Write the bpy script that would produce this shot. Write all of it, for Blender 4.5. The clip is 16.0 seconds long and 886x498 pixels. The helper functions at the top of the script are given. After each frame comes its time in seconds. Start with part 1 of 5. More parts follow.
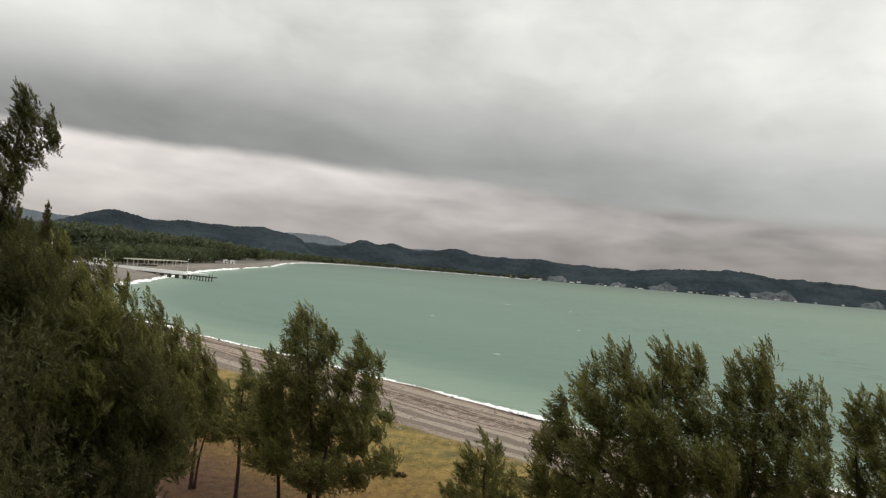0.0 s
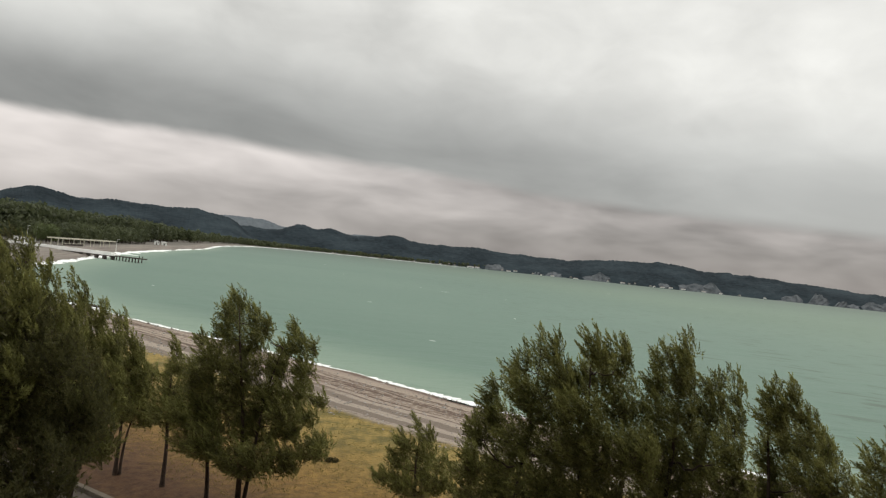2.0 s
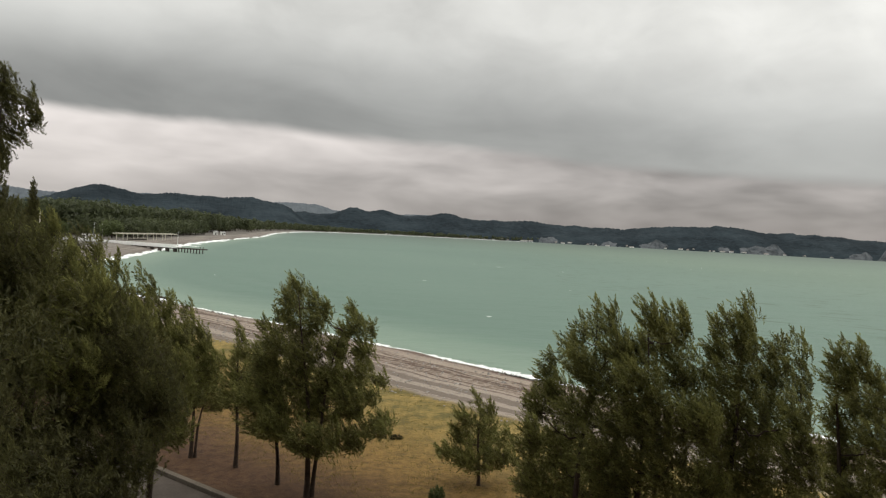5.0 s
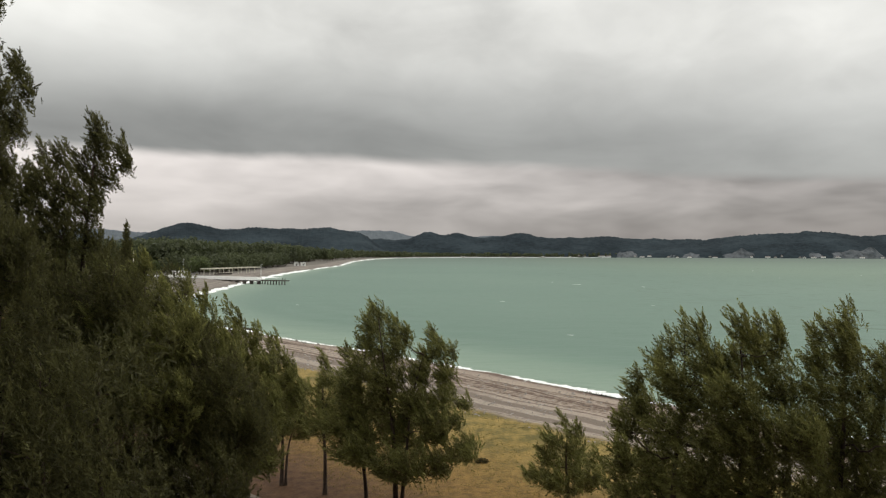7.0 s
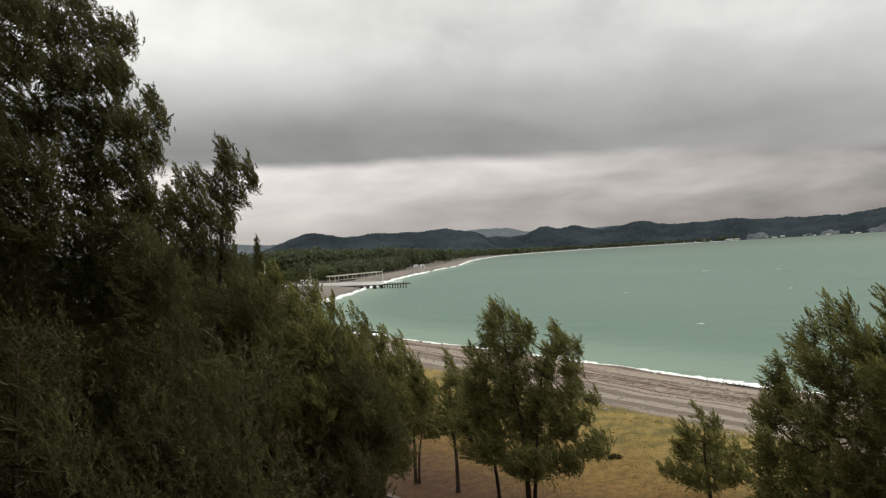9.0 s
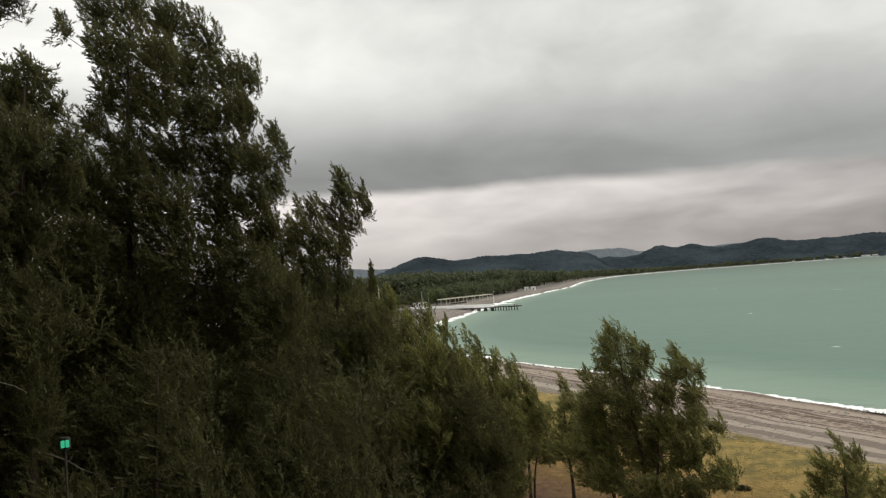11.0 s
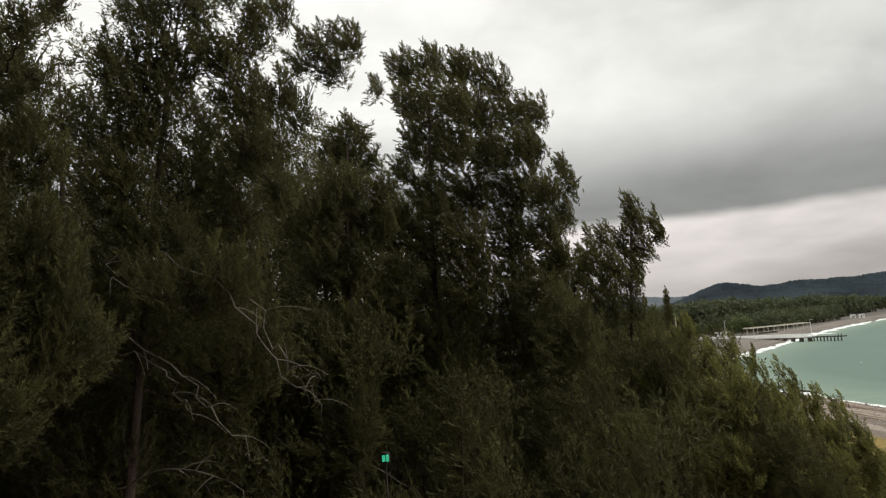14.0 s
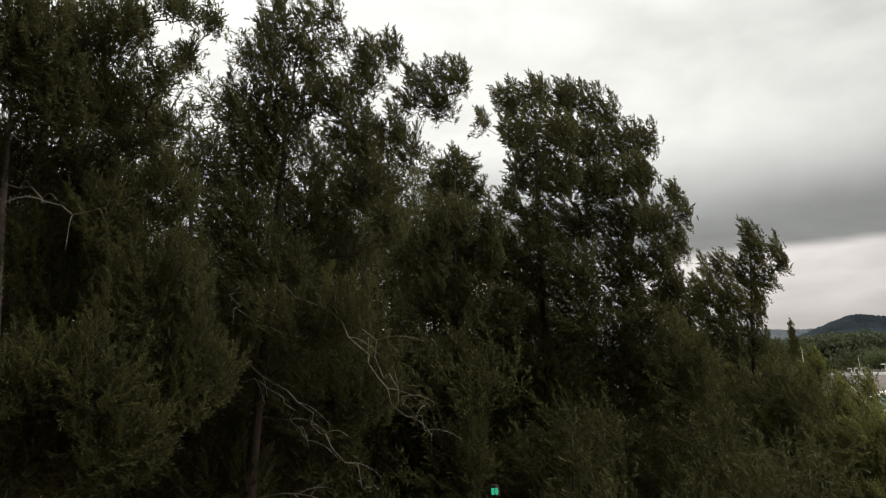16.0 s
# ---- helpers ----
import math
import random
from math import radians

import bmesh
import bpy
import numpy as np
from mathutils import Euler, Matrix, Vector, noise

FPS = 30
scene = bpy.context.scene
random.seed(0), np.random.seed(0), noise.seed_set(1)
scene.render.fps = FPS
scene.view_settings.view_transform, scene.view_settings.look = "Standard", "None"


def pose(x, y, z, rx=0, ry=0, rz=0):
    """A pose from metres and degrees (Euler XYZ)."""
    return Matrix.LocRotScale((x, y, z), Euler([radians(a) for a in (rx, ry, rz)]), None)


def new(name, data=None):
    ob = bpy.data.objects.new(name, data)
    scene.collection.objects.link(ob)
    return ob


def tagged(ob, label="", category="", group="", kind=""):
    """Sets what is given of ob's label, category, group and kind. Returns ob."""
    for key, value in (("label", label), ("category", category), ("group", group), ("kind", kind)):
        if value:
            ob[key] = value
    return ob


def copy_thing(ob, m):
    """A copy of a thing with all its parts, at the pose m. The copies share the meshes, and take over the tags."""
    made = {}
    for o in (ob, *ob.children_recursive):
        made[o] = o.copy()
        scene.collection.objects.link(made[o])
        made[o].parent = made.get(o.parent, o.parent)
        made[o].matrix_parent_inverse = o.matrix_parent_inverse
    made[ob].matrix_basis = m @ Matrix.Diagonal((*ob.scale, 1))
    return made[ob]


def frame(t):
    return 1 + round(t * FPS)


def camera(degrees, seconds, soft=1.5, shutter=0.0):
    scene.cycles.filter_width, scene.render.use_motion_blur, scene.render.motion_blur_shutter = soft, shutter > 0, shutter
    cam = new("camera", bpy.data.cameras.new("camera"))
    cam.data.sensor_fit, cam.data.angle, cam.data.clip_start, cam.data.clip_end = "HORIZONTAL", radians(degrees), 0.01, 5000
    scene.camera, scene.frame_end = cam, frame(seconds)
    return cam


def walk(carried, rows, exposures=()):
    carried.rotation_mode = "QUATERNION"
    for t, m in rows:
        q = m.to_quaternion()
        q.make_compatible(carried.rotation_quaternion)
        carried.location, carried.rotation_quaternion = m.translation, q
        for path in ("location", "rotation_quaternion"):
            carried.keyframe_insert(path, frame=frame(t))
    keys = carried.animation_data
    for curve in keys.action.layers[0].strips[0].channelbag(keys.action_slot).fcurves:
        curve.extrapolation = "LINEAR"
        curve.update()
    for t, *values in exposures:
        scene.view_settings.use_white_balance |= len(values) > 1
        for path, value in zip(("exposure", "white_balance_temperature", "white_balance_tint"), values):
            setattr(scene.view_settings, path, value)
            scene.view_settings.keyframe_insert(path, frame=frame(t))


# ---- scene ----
cam = camera(63.2, 16.0, soft=1.25)
EYE = 13.0
# seconds, x, y, z off the balcony eye point, pitch, roll, yaw
PATH = [
    (0, -0.048, 0.218, -0.026, 1.62, -4.85, -5.29),
    (0.5, -0.028, 0.216, -0.032, 1.93, -4.88, -5.68),
    (1, -0.029, 0.208, -0.048, 1.24, -5.27, -6.76),
    (1.5, -0.015, 0.160, -0.044, 0.93, -6.20, -8.65),
    (2, 0.033, 0.073, -0.036, 1.05, -6.03, -10.21),
    (2.5, 0.033, -0.019, -0.014, 1.70, -5.71, -10.78),
    (3, 0.079, -0.109, 0.001, 0.25, -5.95, -10.81),
    (3.5, 0.070, -0.145, 0.014, -0.36, -5.90, -10.98),
    (4, 0.052, -0.133, 0.009, -1.13, -4.89, -9.01),
    (6.5, 0.053, -0.060, 0.002, -0.01, -1.16, -2.22),
    (7, 0.031, -0.011, -0.012, 0.42, -0.17, -0.00),
    (7.5, 0.018, 0.034, -0.009, 0.20, 0.27, 0.55),
    (8, 0.017, 0.079, 0.011, 0.37, 2.24, 2.82),
    (8.5, 0.044, 0.065, 0.012, -0.13, 2.57, 4.90),
    (9, 0.010, 0.009, 0.008, 0.47, 3.43, 9.30),
    (11.5, -0.039, -0.055, 0.040, 3.26, 4.24, 20.87),
    (12, -0.067, -0.033, 0.012, 3.27, 4.38, 24.27),
    (12.5, -0.072, -0.011, -0.008, 3.69, 3.74, 25.45),
    (13, -0.090, -0.036, 0.013, 4.50, 3.75, 29.81),
    (13.5, -0.089, -0.087, 0.013, 5.24, 3.58, 34.33),
    (14, -0.006, -0.049, 0.032, 6.82, 4.24, 41.07),
    (14.5, 0.007, -0.061, 0.028, 8.43, 4.29, 45.23),
    (15, 0.016, -0.054, 0.008, 8.74, 4.25, 46.56),
    (15.5, 0.020, -0.069, 0.003, 9.03, 3.89, 47.44),
    (16, -0.002, -0.080, 0.028, 9.82, 3.45, 49.54),
]
walk(cam, [(t, pose(x, y, EYE + z, 90 + pitch, roll, yaw)) for t, x, y, z, pitch, roll, yaw in PATH], [(0, 0.0, 6700, 11), (16, 0.0, 6700, 11)])


# ---- world: heavy overcast over a bay ----
class Graph:
    """Short helpers to wire a node tree."""

    def __init__(self, tree):
        self.tree = tree
        tree.nodes.clear()

    def plug(self, socket, value):
        if isinstance(value, (int, float, tuple, list)):
            socket.default_value = value
        else:
            self.tree.links.new(value, socket)

    def math(self, op, a, b=0.0, c=0.0, clamp=False):
        n = self.tree.nodes.new("ShaderNodeMath")
        n.operation, n.use_clamp = op, clamp
        for s, v in zip(n.inputs, (a, b, c)):
            self.plug(s, v)
        return n.outputs[0]

    def smooth(self, v, lo, hi, to0=0.0, to1=1.0):
        n = self.tree.nodes.new("ShaderNodeMapRange")
        n.interpolation_type = "SMOOTHSTEP"
        for i, x in enumerate((v, lo, hi, to0, to1)):
            self.plug(n.inputs[i], x)
        return n.outputs[0]

    def noise(self, vec, scale, detail=4.0, rough=0.55, distort=0.0):
        n = self.tree.nodes.new("ShaderNodeTexNoise")
        if vec is not None:
            self.plug(n.inputs["Vector"], vec)
        n.inputs["Scale"].default_value = scale
        n.inputs["Detail"].default_value = detail
        n.inputs["Roughness"].default_value = rough
        n.inputs["Distortion"].default_value = distort
        return n.outputs[0]

    def mix(self, f, a, b, blend="MIX"):
        n = self.tree.nodes.new("ShaderNodeMix")
        n.data_type, n.blend_type = "RGBA", blend
        self.plug(n.inputs[0], f)
        self.plug(n.inputs[6], a if not isinstance(a, tuple) else (*a[:3], 1))
        self.plug(n.inputs[7], b if not isinstance(b, tuple) else (*b[:3], 1))
        return n.outputs[2]

    def vec(self, x, y, z):
        n = self.tree.nodes.new("ShaderNodeCombineXYZ")
        for s, v in zip(n.inputs, (x, y, z)):
            self.plug(s, v)
        return n.outputs[0]

    def split(self, v):
        n = self.tree.nodes.new("ShaderNodeSeparateXYZ")
        self.plug(n.inputs[0], v)
        return n.outputs

    def attribute(self, name):
        n = self.tree.nodes.new("ShaderNodeAttribute")
        n.attribute_name = name
        return n.outputs["Fac"]

    def coords(self, which="Object"):
        return self.tree.nodes.new("ShaderNodeTexCoord").outputs[which]

    def bump(self, height, strength, distance):
        n = self.tree.nodes.new("ShaderNodeBump")
        n.inputs["Strength"].default_value, n.inputs["Distance"].default_value = strength, distance
        self.plug(n.inputs["Height"], height)
        return n.outputs[0]


SUN_UP, SUN_TURN = 50, 55

world = bpy.data.worlds.new("overcast")
scene.world = world
world.use_nodes = True
g = Graph(world.node_tree)
direction = g.coords("Generated")
dx, dy, dz = g.split(direction)
az = g.math("MULTIPLY", g.math("ARCTAN2", g.math("MULTIPLY", dx, -1.0), dy), 57.296)
el = g.math("MULTIPLY", g.math("ARCSINE", dz), 57.296)
flat = g.vec(g.math("MULTIPLY", az, 0.055), g.math("MULTIPLY", el, 0.16), 3.0)
streak = g.vec(g.math("MULTIPLY", az, 0.085), g.math("MULTIPLY", el, 0.42), 7.0)
puff = g.noise(flat, 1.0, 5.0, 0.5, 0.6)
soft = g.noise(flat, 0.45, 2.0, 0.5)
small = g.noise(g.vec(g.math("MULTIPLY", az, 0.16), g.math("MULTIPLY", el, 0.26), 11.0), 1.0, 4.0, 0.5, 0.35)
blot = g.noise(g.vec(g.math("MULTIPLY", az, 0.12), g.math("MULTIPLY", el, 0.40), 17.0), 1.0, 3.0, 0.5, 0.25)
bars = g.noise(streak, 1.0, 4.0, 0.55, 0.4)
# lower edge of the dark cloud deck, sinking to the right
edge = g.math("ADD", g.math("ADD", g.math("MULTIPLY", az, 0.055), g.math("MULTIPLY", g.math("MAXIMUM", g.math("SUBTRACT", az, 8.0), 0.0), -0.045)), g.math("ADD", 6.85, g.math("MULTIPLY", g.math("SUBTRACT", puff, 0.5), 1.9)))
above = g.smooth(g.math("SUBTRACT", el, edge), -0.3, 0.75)
climb = g.smooth(g.math("SUBTRACT", el, edge), 1.5, 10.5)

deck = g.math("ADD", g.math("ADD", 0.36, g.math("MULTIPLY", climb, 0.37)), g.math("MULTIPLY", g.math("SUBTRACT", puff, 0.5), 0.34))
deck = g.math("ADD", deck, g.math("MULTIPLY", g.math("SUBTRACT", soft, 0.5), 0.30))
deck = g.math("ADD", deck, g.math("MULTIPLY", g.math("SUBTRACT", small, 0.5), g.math("ADD", 0.06, g.math("MULTIPLY", climb, 0.27))))
deck = g.math("MAXIMUM", deck, 0.22)
zenith = g.smooth(el, 22.0, 78.0)
deck = g.math("ADD", deck, g.math("MULTIPLY", zenith, 0.80))
glow = g.math("MULTIPLY", g.smooth(az, 2.0, 52.0), g.smooth(el, 8.0, 22.0))
deck = g.math("ADD", deck, g.math("MULTIPLY", glow, 0.34))
deck = g.math("ADD", deck, g.math("MULTIPLY", g.smooth(az, -8.0, -30.0), 0.13))
gap = g.math("ADD", g.smooth(az, -32.0, 32.0, 0.27, 0.68), g.math("ADD", g.math("MULTIPLY", g.math("SUBTRACT", bars, 0.5), 0.12), g.math("MULTIPLY", g.math("SUBTRACT", blot, 0.5), 0.46)))
gap = g.math("MULTIPLY", gap, g.smooth(g.math("SUBTRACT", el, edge), -5.5, -0.4, 0.78, 1.26))
deck_tint = g.mix(climb, (0.965, 1.0, 0.98), (0.98, 1.0, 0.97))
deck_colour = g.mix(1.0, deck_tint, g.vec(deck, deck, deck), "MULTIPLY")
gap_colour = g.mix(1.0, (1.03, 0.985, 0.96), g.vec(gap, gap, gap), "MULTIPLY")
cloud = g.mix(above, gap_colour, deck_colour)
sky = g.tree.nodes.new("ShaderNodeTexSky")
sky.sky_type, sky.sun_disc = "NISHITA", False
sky.sun_elevation, sky.sun_rotation = radians(SUN_UP), radians(SUN_TURN)
clear = g.mix(1.0, sky.outputs[0], (0.08, 0.08, 0.08), "MULTIPLY")
back = g.tree.nodes.new("ShaderNodeBackground")
g.plug(back.inputs[0], g.mix(0.04, cloud, clear))
back.inputs[1].default_value = 1.0
g.plug(g.tree.nodes.new("ShaderNodeOutputWorld").inputs[0], back.outputs[0])

sun = new("sun", bpy.data.lights.new("sun", "SUN"))
sun.data.energy, sun.data.angle, sun.data.color = 0.9, radians(35), (1.0, 0.97, 0.91)
sun.matrix_basis = Matrix.Rotation(radians(-SUN_TURN), 4, "Z") @ Matrix.Rotation(radians(-(90 - SUN_UP)), 4, "X")


# ---- materials ----
def material(name, rough=0.7, metal=0.0, spec=0.3):
    m = bpy.data.materials.new(name)
    m.use_nodes = True
    gr = Graph(m.node_tree)
    b = gr.tree.nodes.new("ShaderNodeBsdfPrincipled")
    o = gr.tree.nodes.new("ShaderNodeOutputMaterial")
    gr.plug(o.inputs[0], b.outputs[0])
    b.inputs["Roughness"].default_value = rough
    b.inputs["Metallic"].default_value = metal
    b.inputs["Specular IOR Level"].default_value = spec
    return m, gr, b


def mottled(name, dark, light, scale, fine, rough=0.7, bump=0.3, depth=0.02, metal=0.0, coords="Object"):
    """A surface that varies at two scales, with relief."""
    m, gr, b = material(name, rough, metal)
    c = gr.coords(coords)
    big, small = gr.noise(c, scale, 3.0), gr.noise(c, fine, 5.0, 0.65)
    f = gr.smooth(gr.math("ADD", gr.math("MULTIPLY", big, 0.55), gr.math("MULTIPLY", small, 0.45)), 0.32, 0.68)
    gr.plug(b.inputs["Base Color"], gr.mix(f, dark, light))
    gr.plug(b.inputs["Normal"], gr.bump(small, bump, depth))
    return m


def foliage(name, dark, light, scale=0.9, through_=0.45, pine_=False):
    """Leaves or needles: uneven green, thin enough to let some light through."""
    m, gr, b = material(name, 0.6, 0.0, 0.12 if pine_ else 0.3)
    clump = gr.noise(gr.coords("Object"), scale, 3.0)
    island = gr.tree.nodes.new("ShaderNodeNewGeometry").outputs["Random Per Island"]
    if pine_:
        # outer shoots are paler than those inside, and each pales towards its tip
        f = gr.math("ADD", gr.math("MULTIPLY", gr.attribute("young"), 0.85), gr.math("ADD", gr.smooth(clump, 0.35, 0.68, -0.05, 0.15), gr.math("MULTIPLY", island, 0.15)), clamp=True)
    else:
        f = gr.math("ADD", gr.smooth(clump, 0.35, 0.68, 0.0, 0.65), gr.math("MULTIPLY", island, 0.35))
    col = gr.mix(f, dark, light)
    gr.plug(b.inputs["Base Color"], col)
    thin = gr.tree.nodes.new("ShaderNodeBsdfTranslucent")
    gr.plug(thin.inputs[0], col)
    both = gr.tree.nodes.new("ShaderNodeMixShader")
    both.inputs[0].default_value = through_
    gr.plug(both.inputs[1], b.outputs[0])
    gr.plug(both.inputs[2], thin.outputs[0])
    out = [n for n in gr.tree.nodes if n.type == "OUTPUT_MATERIAL"][0]
    gr.plug(out.inputs[0], both.outputs[0])
    return m


# same olive needles, with the canopy shade on the left pines in the colour
NEEDLE_SHADED = foliage("pine_needles_shaded", (0.056, 0.055, 0.026), (0.172, 0.169, 0.062), pine_=True)
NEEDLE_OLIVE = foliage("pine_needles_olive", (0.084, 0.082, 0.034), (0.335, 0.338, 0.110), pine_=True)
# forest green, its colour raised a little for distance haze
FOREST = foliage("hazed_forest_foliage", (0.054, 0.065, 0.033), (0.100, 0.115, 0.054), 0.05)
BUSH = foliage("leafy_foliage", (0.065, 0.085, 0.032), (0.135, 0.16, 0.065), 0.3)
# paler copy of the bark: daylight on the edge trunk, put into its colour
BARK_LIT = mottled("lit_pine_bark", (0.10, 0.08, 0.065), (0.24, 0.20, 0.17), 1.5, 16.0, 0.9, 0.8, 0.03)
BARK = mottled("pine_bark", (0.030, 0.021, 0.016), (0.095, 0.066, 0.050), 1.2, 14.0, 0.9, 0.8, 0.03)
DEADWOOD = mottled("dead_wood", (0.10, 0.085, 0.07), (0.26, 0.225, 0.19), 2.0, 25.0, 0.85, 0.5, 0.01)
CONCRETE = mottled("concrete", (0.28, 0.26, 0.235), (0.42, 0.40, 0.37), 0.4, 6.0, 0.85, 0.3, 0.01)
PAVING = mottled("paving", (0.055, 0.043, 0.034), (0.100, 0.081, 0.066), 0.5, 9.0, 0.85, 0.3, 0.01)
WHITE = mottled("white_paint", (0.74, 0.74, 0.72), (0.88, 0.88, 0.86), 0.5, 5.0, 0.6, 0.1, 0.005)
RUST = mottled("dark_timber", (0.03, 0.026, 0.023), (0.085, 0.07, 0.06), 0.5, 7.0, 0.8, 0.4, 0.01)
ROOF = mottled("grey_roof", (0.16, 0.14, 0.13), (0.28, 0.24, 0.22), 0.3, 4.0, 0.8, 0.2, 0.01)
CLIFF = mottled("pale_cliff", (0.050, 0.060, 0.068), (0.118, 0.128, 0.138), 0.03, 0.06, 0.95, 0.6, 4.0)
STONE = mottled("beach_stone", (0.16, 0.14, 0.125), (0.42, 0.40, 0.37), 0.7, 9.0, 0.8, 0.3, 0.01)


def hill_material(name, dark, light):
    m = mottled(name, dark, light, 0.004, 0.035, 0.95, 0.5, 6.0)
    m.node_tree.nodes["Principled BSDF"].inputs["Specular IOR Level"].default_value = 0.03
    return m


# wooded slopes, their colour tinted blue-grey for the haze across the bay
HILL_HAZED = hill_material("hazed_wooded_hill", (0.010, 0.015, 0.019), (0.034, 0.047, 0.055))
# pale grey-blue is distance haze put into the mountains' colour
HILL_FAR_HAZED = hill_material("hazed_mountain", (0.085, 0.10, 0.115), (0.135, 0.152, 0.165))


def ground_material():
    m, gr, b = material("shore_ground", 0.88, 0.0, 0.2)
    c = gr.coords("Object")
    shore, along = gr.attribute("shore"), gr.attribute("along")
    wob = gr.noise(c, 0.12, 3.0)
    bars = gr.noise(gr.vec(gr.math("MULTIPLY", shore, 0.56), gr.math("MULTIPLY", along, 0.010), 0.0), 1.0, 4.0, 0.6, 0.25)
    grit = gr.noise(c, 1.7, 6.0, 0.78)
    peb = gr.noise(c, 9.0, 3.0, 0.7)
    s = gr.math("ADD", shore, gr.math("MULTIPLY", gr.math("SUBTRACT", wob, 0.5), 3.0))
    pebble = gr.mix(gr.smooth(gr.math("ADD", bars, gr.math("MULTIPLY", gr.math("SUBTRACT", grit, 0.5), 0.40)), 0.45, 0.55), (0.088, 0.055, 0.039), (0.345, 0.285, 0.230))
    pebble = gr.mix(gr.smooth(s, 14.0, 19.0, 0.0, 0.35), pebble, (0.29, 0.262, 0.222))
    pebble = gr.mix(gr.smooth(s, 2.5, 7.5, 0.85, 0.0), pebble, (0.112, 0.072, 0.056))
    pebble = gr.mix(gr.smooth(peb, 0.35, 0.70, 0.0, 0.55), pebble, (0.125, 0.098, 0.080))
    pebble = gr.mix(gr.smooth(along, 540.0, 640.0, 0.0, 0.6), pebble, (0.165, 0.155, 0.140))
    patch = gr.noise(c, 0.42, 6.0, 0.70)
    grass = gr.mix(gr.smooth(gr.math("ADD", patch, gr.math("MULTIPLY", gr.math("SUBTRACT", grit, 0.5), 0.6)), 0.35, 0.66), (0.098, 0.082, 0.024), (0.275, 0.192, 0.060))
    grass = gr.mix(gr.smooth(peb, 0.45, 0.8, 0.0, 0.4), grass, (0.135, 0.115, 0.040))
    litter = gr.mix(gr.smooth(grit, 0.3, 0.7), (0.046, 0.023, 0.012), (0.100, 0.054, 0.027))
    fleck = gr.noise(c, 6.0, 3.0, 0.8)
    litter = gr.mix(gr.smooth(fleck, 0.60, 0.70, 0.0, 0.45), litter, (0.190, 0.135, 0.085))
    s2 = gr.math("ADD", shore, gr.math("MULTIPLY", gr.math("SUBTRACT", patch, 0.5), 9.0))
    grass = gr.mix(gr.smooth(s2, 27.0, 39.0, 0.0, 0.85), grass, gr.mix(gr.smooth(grit, 0.3, 0.7), (0.095, 0.054, 0.015), (0.245, 0.142, 0.042)))
    land = gr.mix(gr.smooth(s2, 37.0, 45.0), grass, litter)
    sand = gr.mix(gr.smooth(grit, 0.3, 0.7), (0.088, 0.079, 0.067), (0.148, 0.136, 0.118))
    land = gr.mix(gr.smooth(along, 545.0, 600.0), land, sand)
    seam = gr.math("ADD", s, gr.math("MULTIPLY", gr.math("SUBTRACT", grit, 0.5), 2.5))
    col = gr.mix(gr.smooth(seam, 23.0, 24.6), pebble, land)
    gr.plug(b.inputs["Base Color"], col)
    gr.plug(b.inputs["Normal"], gr.bump(gr.math("ADD", grit, peb), 0.55, 0.08))
    return m


def water_material():
    m, gr, b = material("bay_water", 0.45, 0.0, 0.12)
    c = gr.coords("Object")
    b.inputs["IOR"].default_value = 1.33
    x, y, z = gr.split(c)
    swell = gr.noise(gr.vec(gr.math("MULTIPLY", x, 0.05), gr.math("MULTIPLY", y, 0.11), 0.0), 1.0, 4.0, 0.6, 0.5)
    chop = gr.noise(gr.vec(gr.math("MULTIPLY", x, 0.35), gr.math("MULTIPLY", y, 0.7), 0.0), 1.0, 4.0, 0.65)
    broad = gr.noise(c, 0.0035, 3.0)
    shore = gr.attribute("shore")
    body = gr.mix(gr.smooth(broad, 0.3, 0.7), (0.108, 0.170, 0.136), (0.127, 0.192, 0.154))
    # stirred-up silt in the shallows
    body = gr.mix(gr.smooth(shore, 2.0, 28.0, 0.55, 0.0), body, (0.24, 0.31, 0.24))
    body = gr.mix(gr.smooth(swell, 0.5, 0.75, 0.0, 0.25), body, (0.095, 0.185, 0.135))
    body = gr.mix(gr.smooth(x, 80.0, 360.0, 0.0, 0.40), body, (0.146, 0.200, 0.132))
    # hills' reflection and silt on the far water, put into the colour by distance
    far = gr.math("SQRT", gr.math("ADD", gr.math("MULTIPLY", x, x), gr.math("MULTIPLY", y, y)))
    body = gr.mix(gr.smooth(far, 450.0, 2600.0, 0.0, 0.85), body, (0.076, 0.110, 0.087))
    # short wind-torn wavelets off the open side of the bay
    turned = gr.vec(gr.math("ADD", gr.math("MULTIPLY", x, 0.082), gr.math("MULTIPLY", y, -0.066)), gr.math("ADD", gr.math("MULTIPLY", x, 0.17), gr.math("MULTIPLY", y, 0.21)), 2.0)
    crest = gr.noise(turned, 1.0, 3.0, 0.55, 0.4)
    crest = gr.math("MULTIPLY", gr.smooth(crest, 0.57, 0.68), gr.smooth(x, 25.0, 100.0, 0.0, 0.8))
    body = gr.mix(crest, body, (0.060, 0.092, 0.066))
    ripple = gr.noise(gr.vec(gr.math("MULTIPLY", x, 0.10), gr.math("MULTIPLY", y, 0.33), 5.0), 1.0, 3.0, 0.6, 0.3)
    body = gr.mix(gr.smooth(ripple, 0.56, 0.74, 0.0, 0.30), body, (0.070, 0.135, 0.100))
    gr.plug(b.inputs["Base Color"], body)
    gr.plug(b.inputs["Normal"], gr.bump(gr.math("ADD", swell, gr.math("MULTIPLY", chop, 0.4)), 0.35, 0.7))
    return m


GROUND, WATER = ground_material(), water_material()


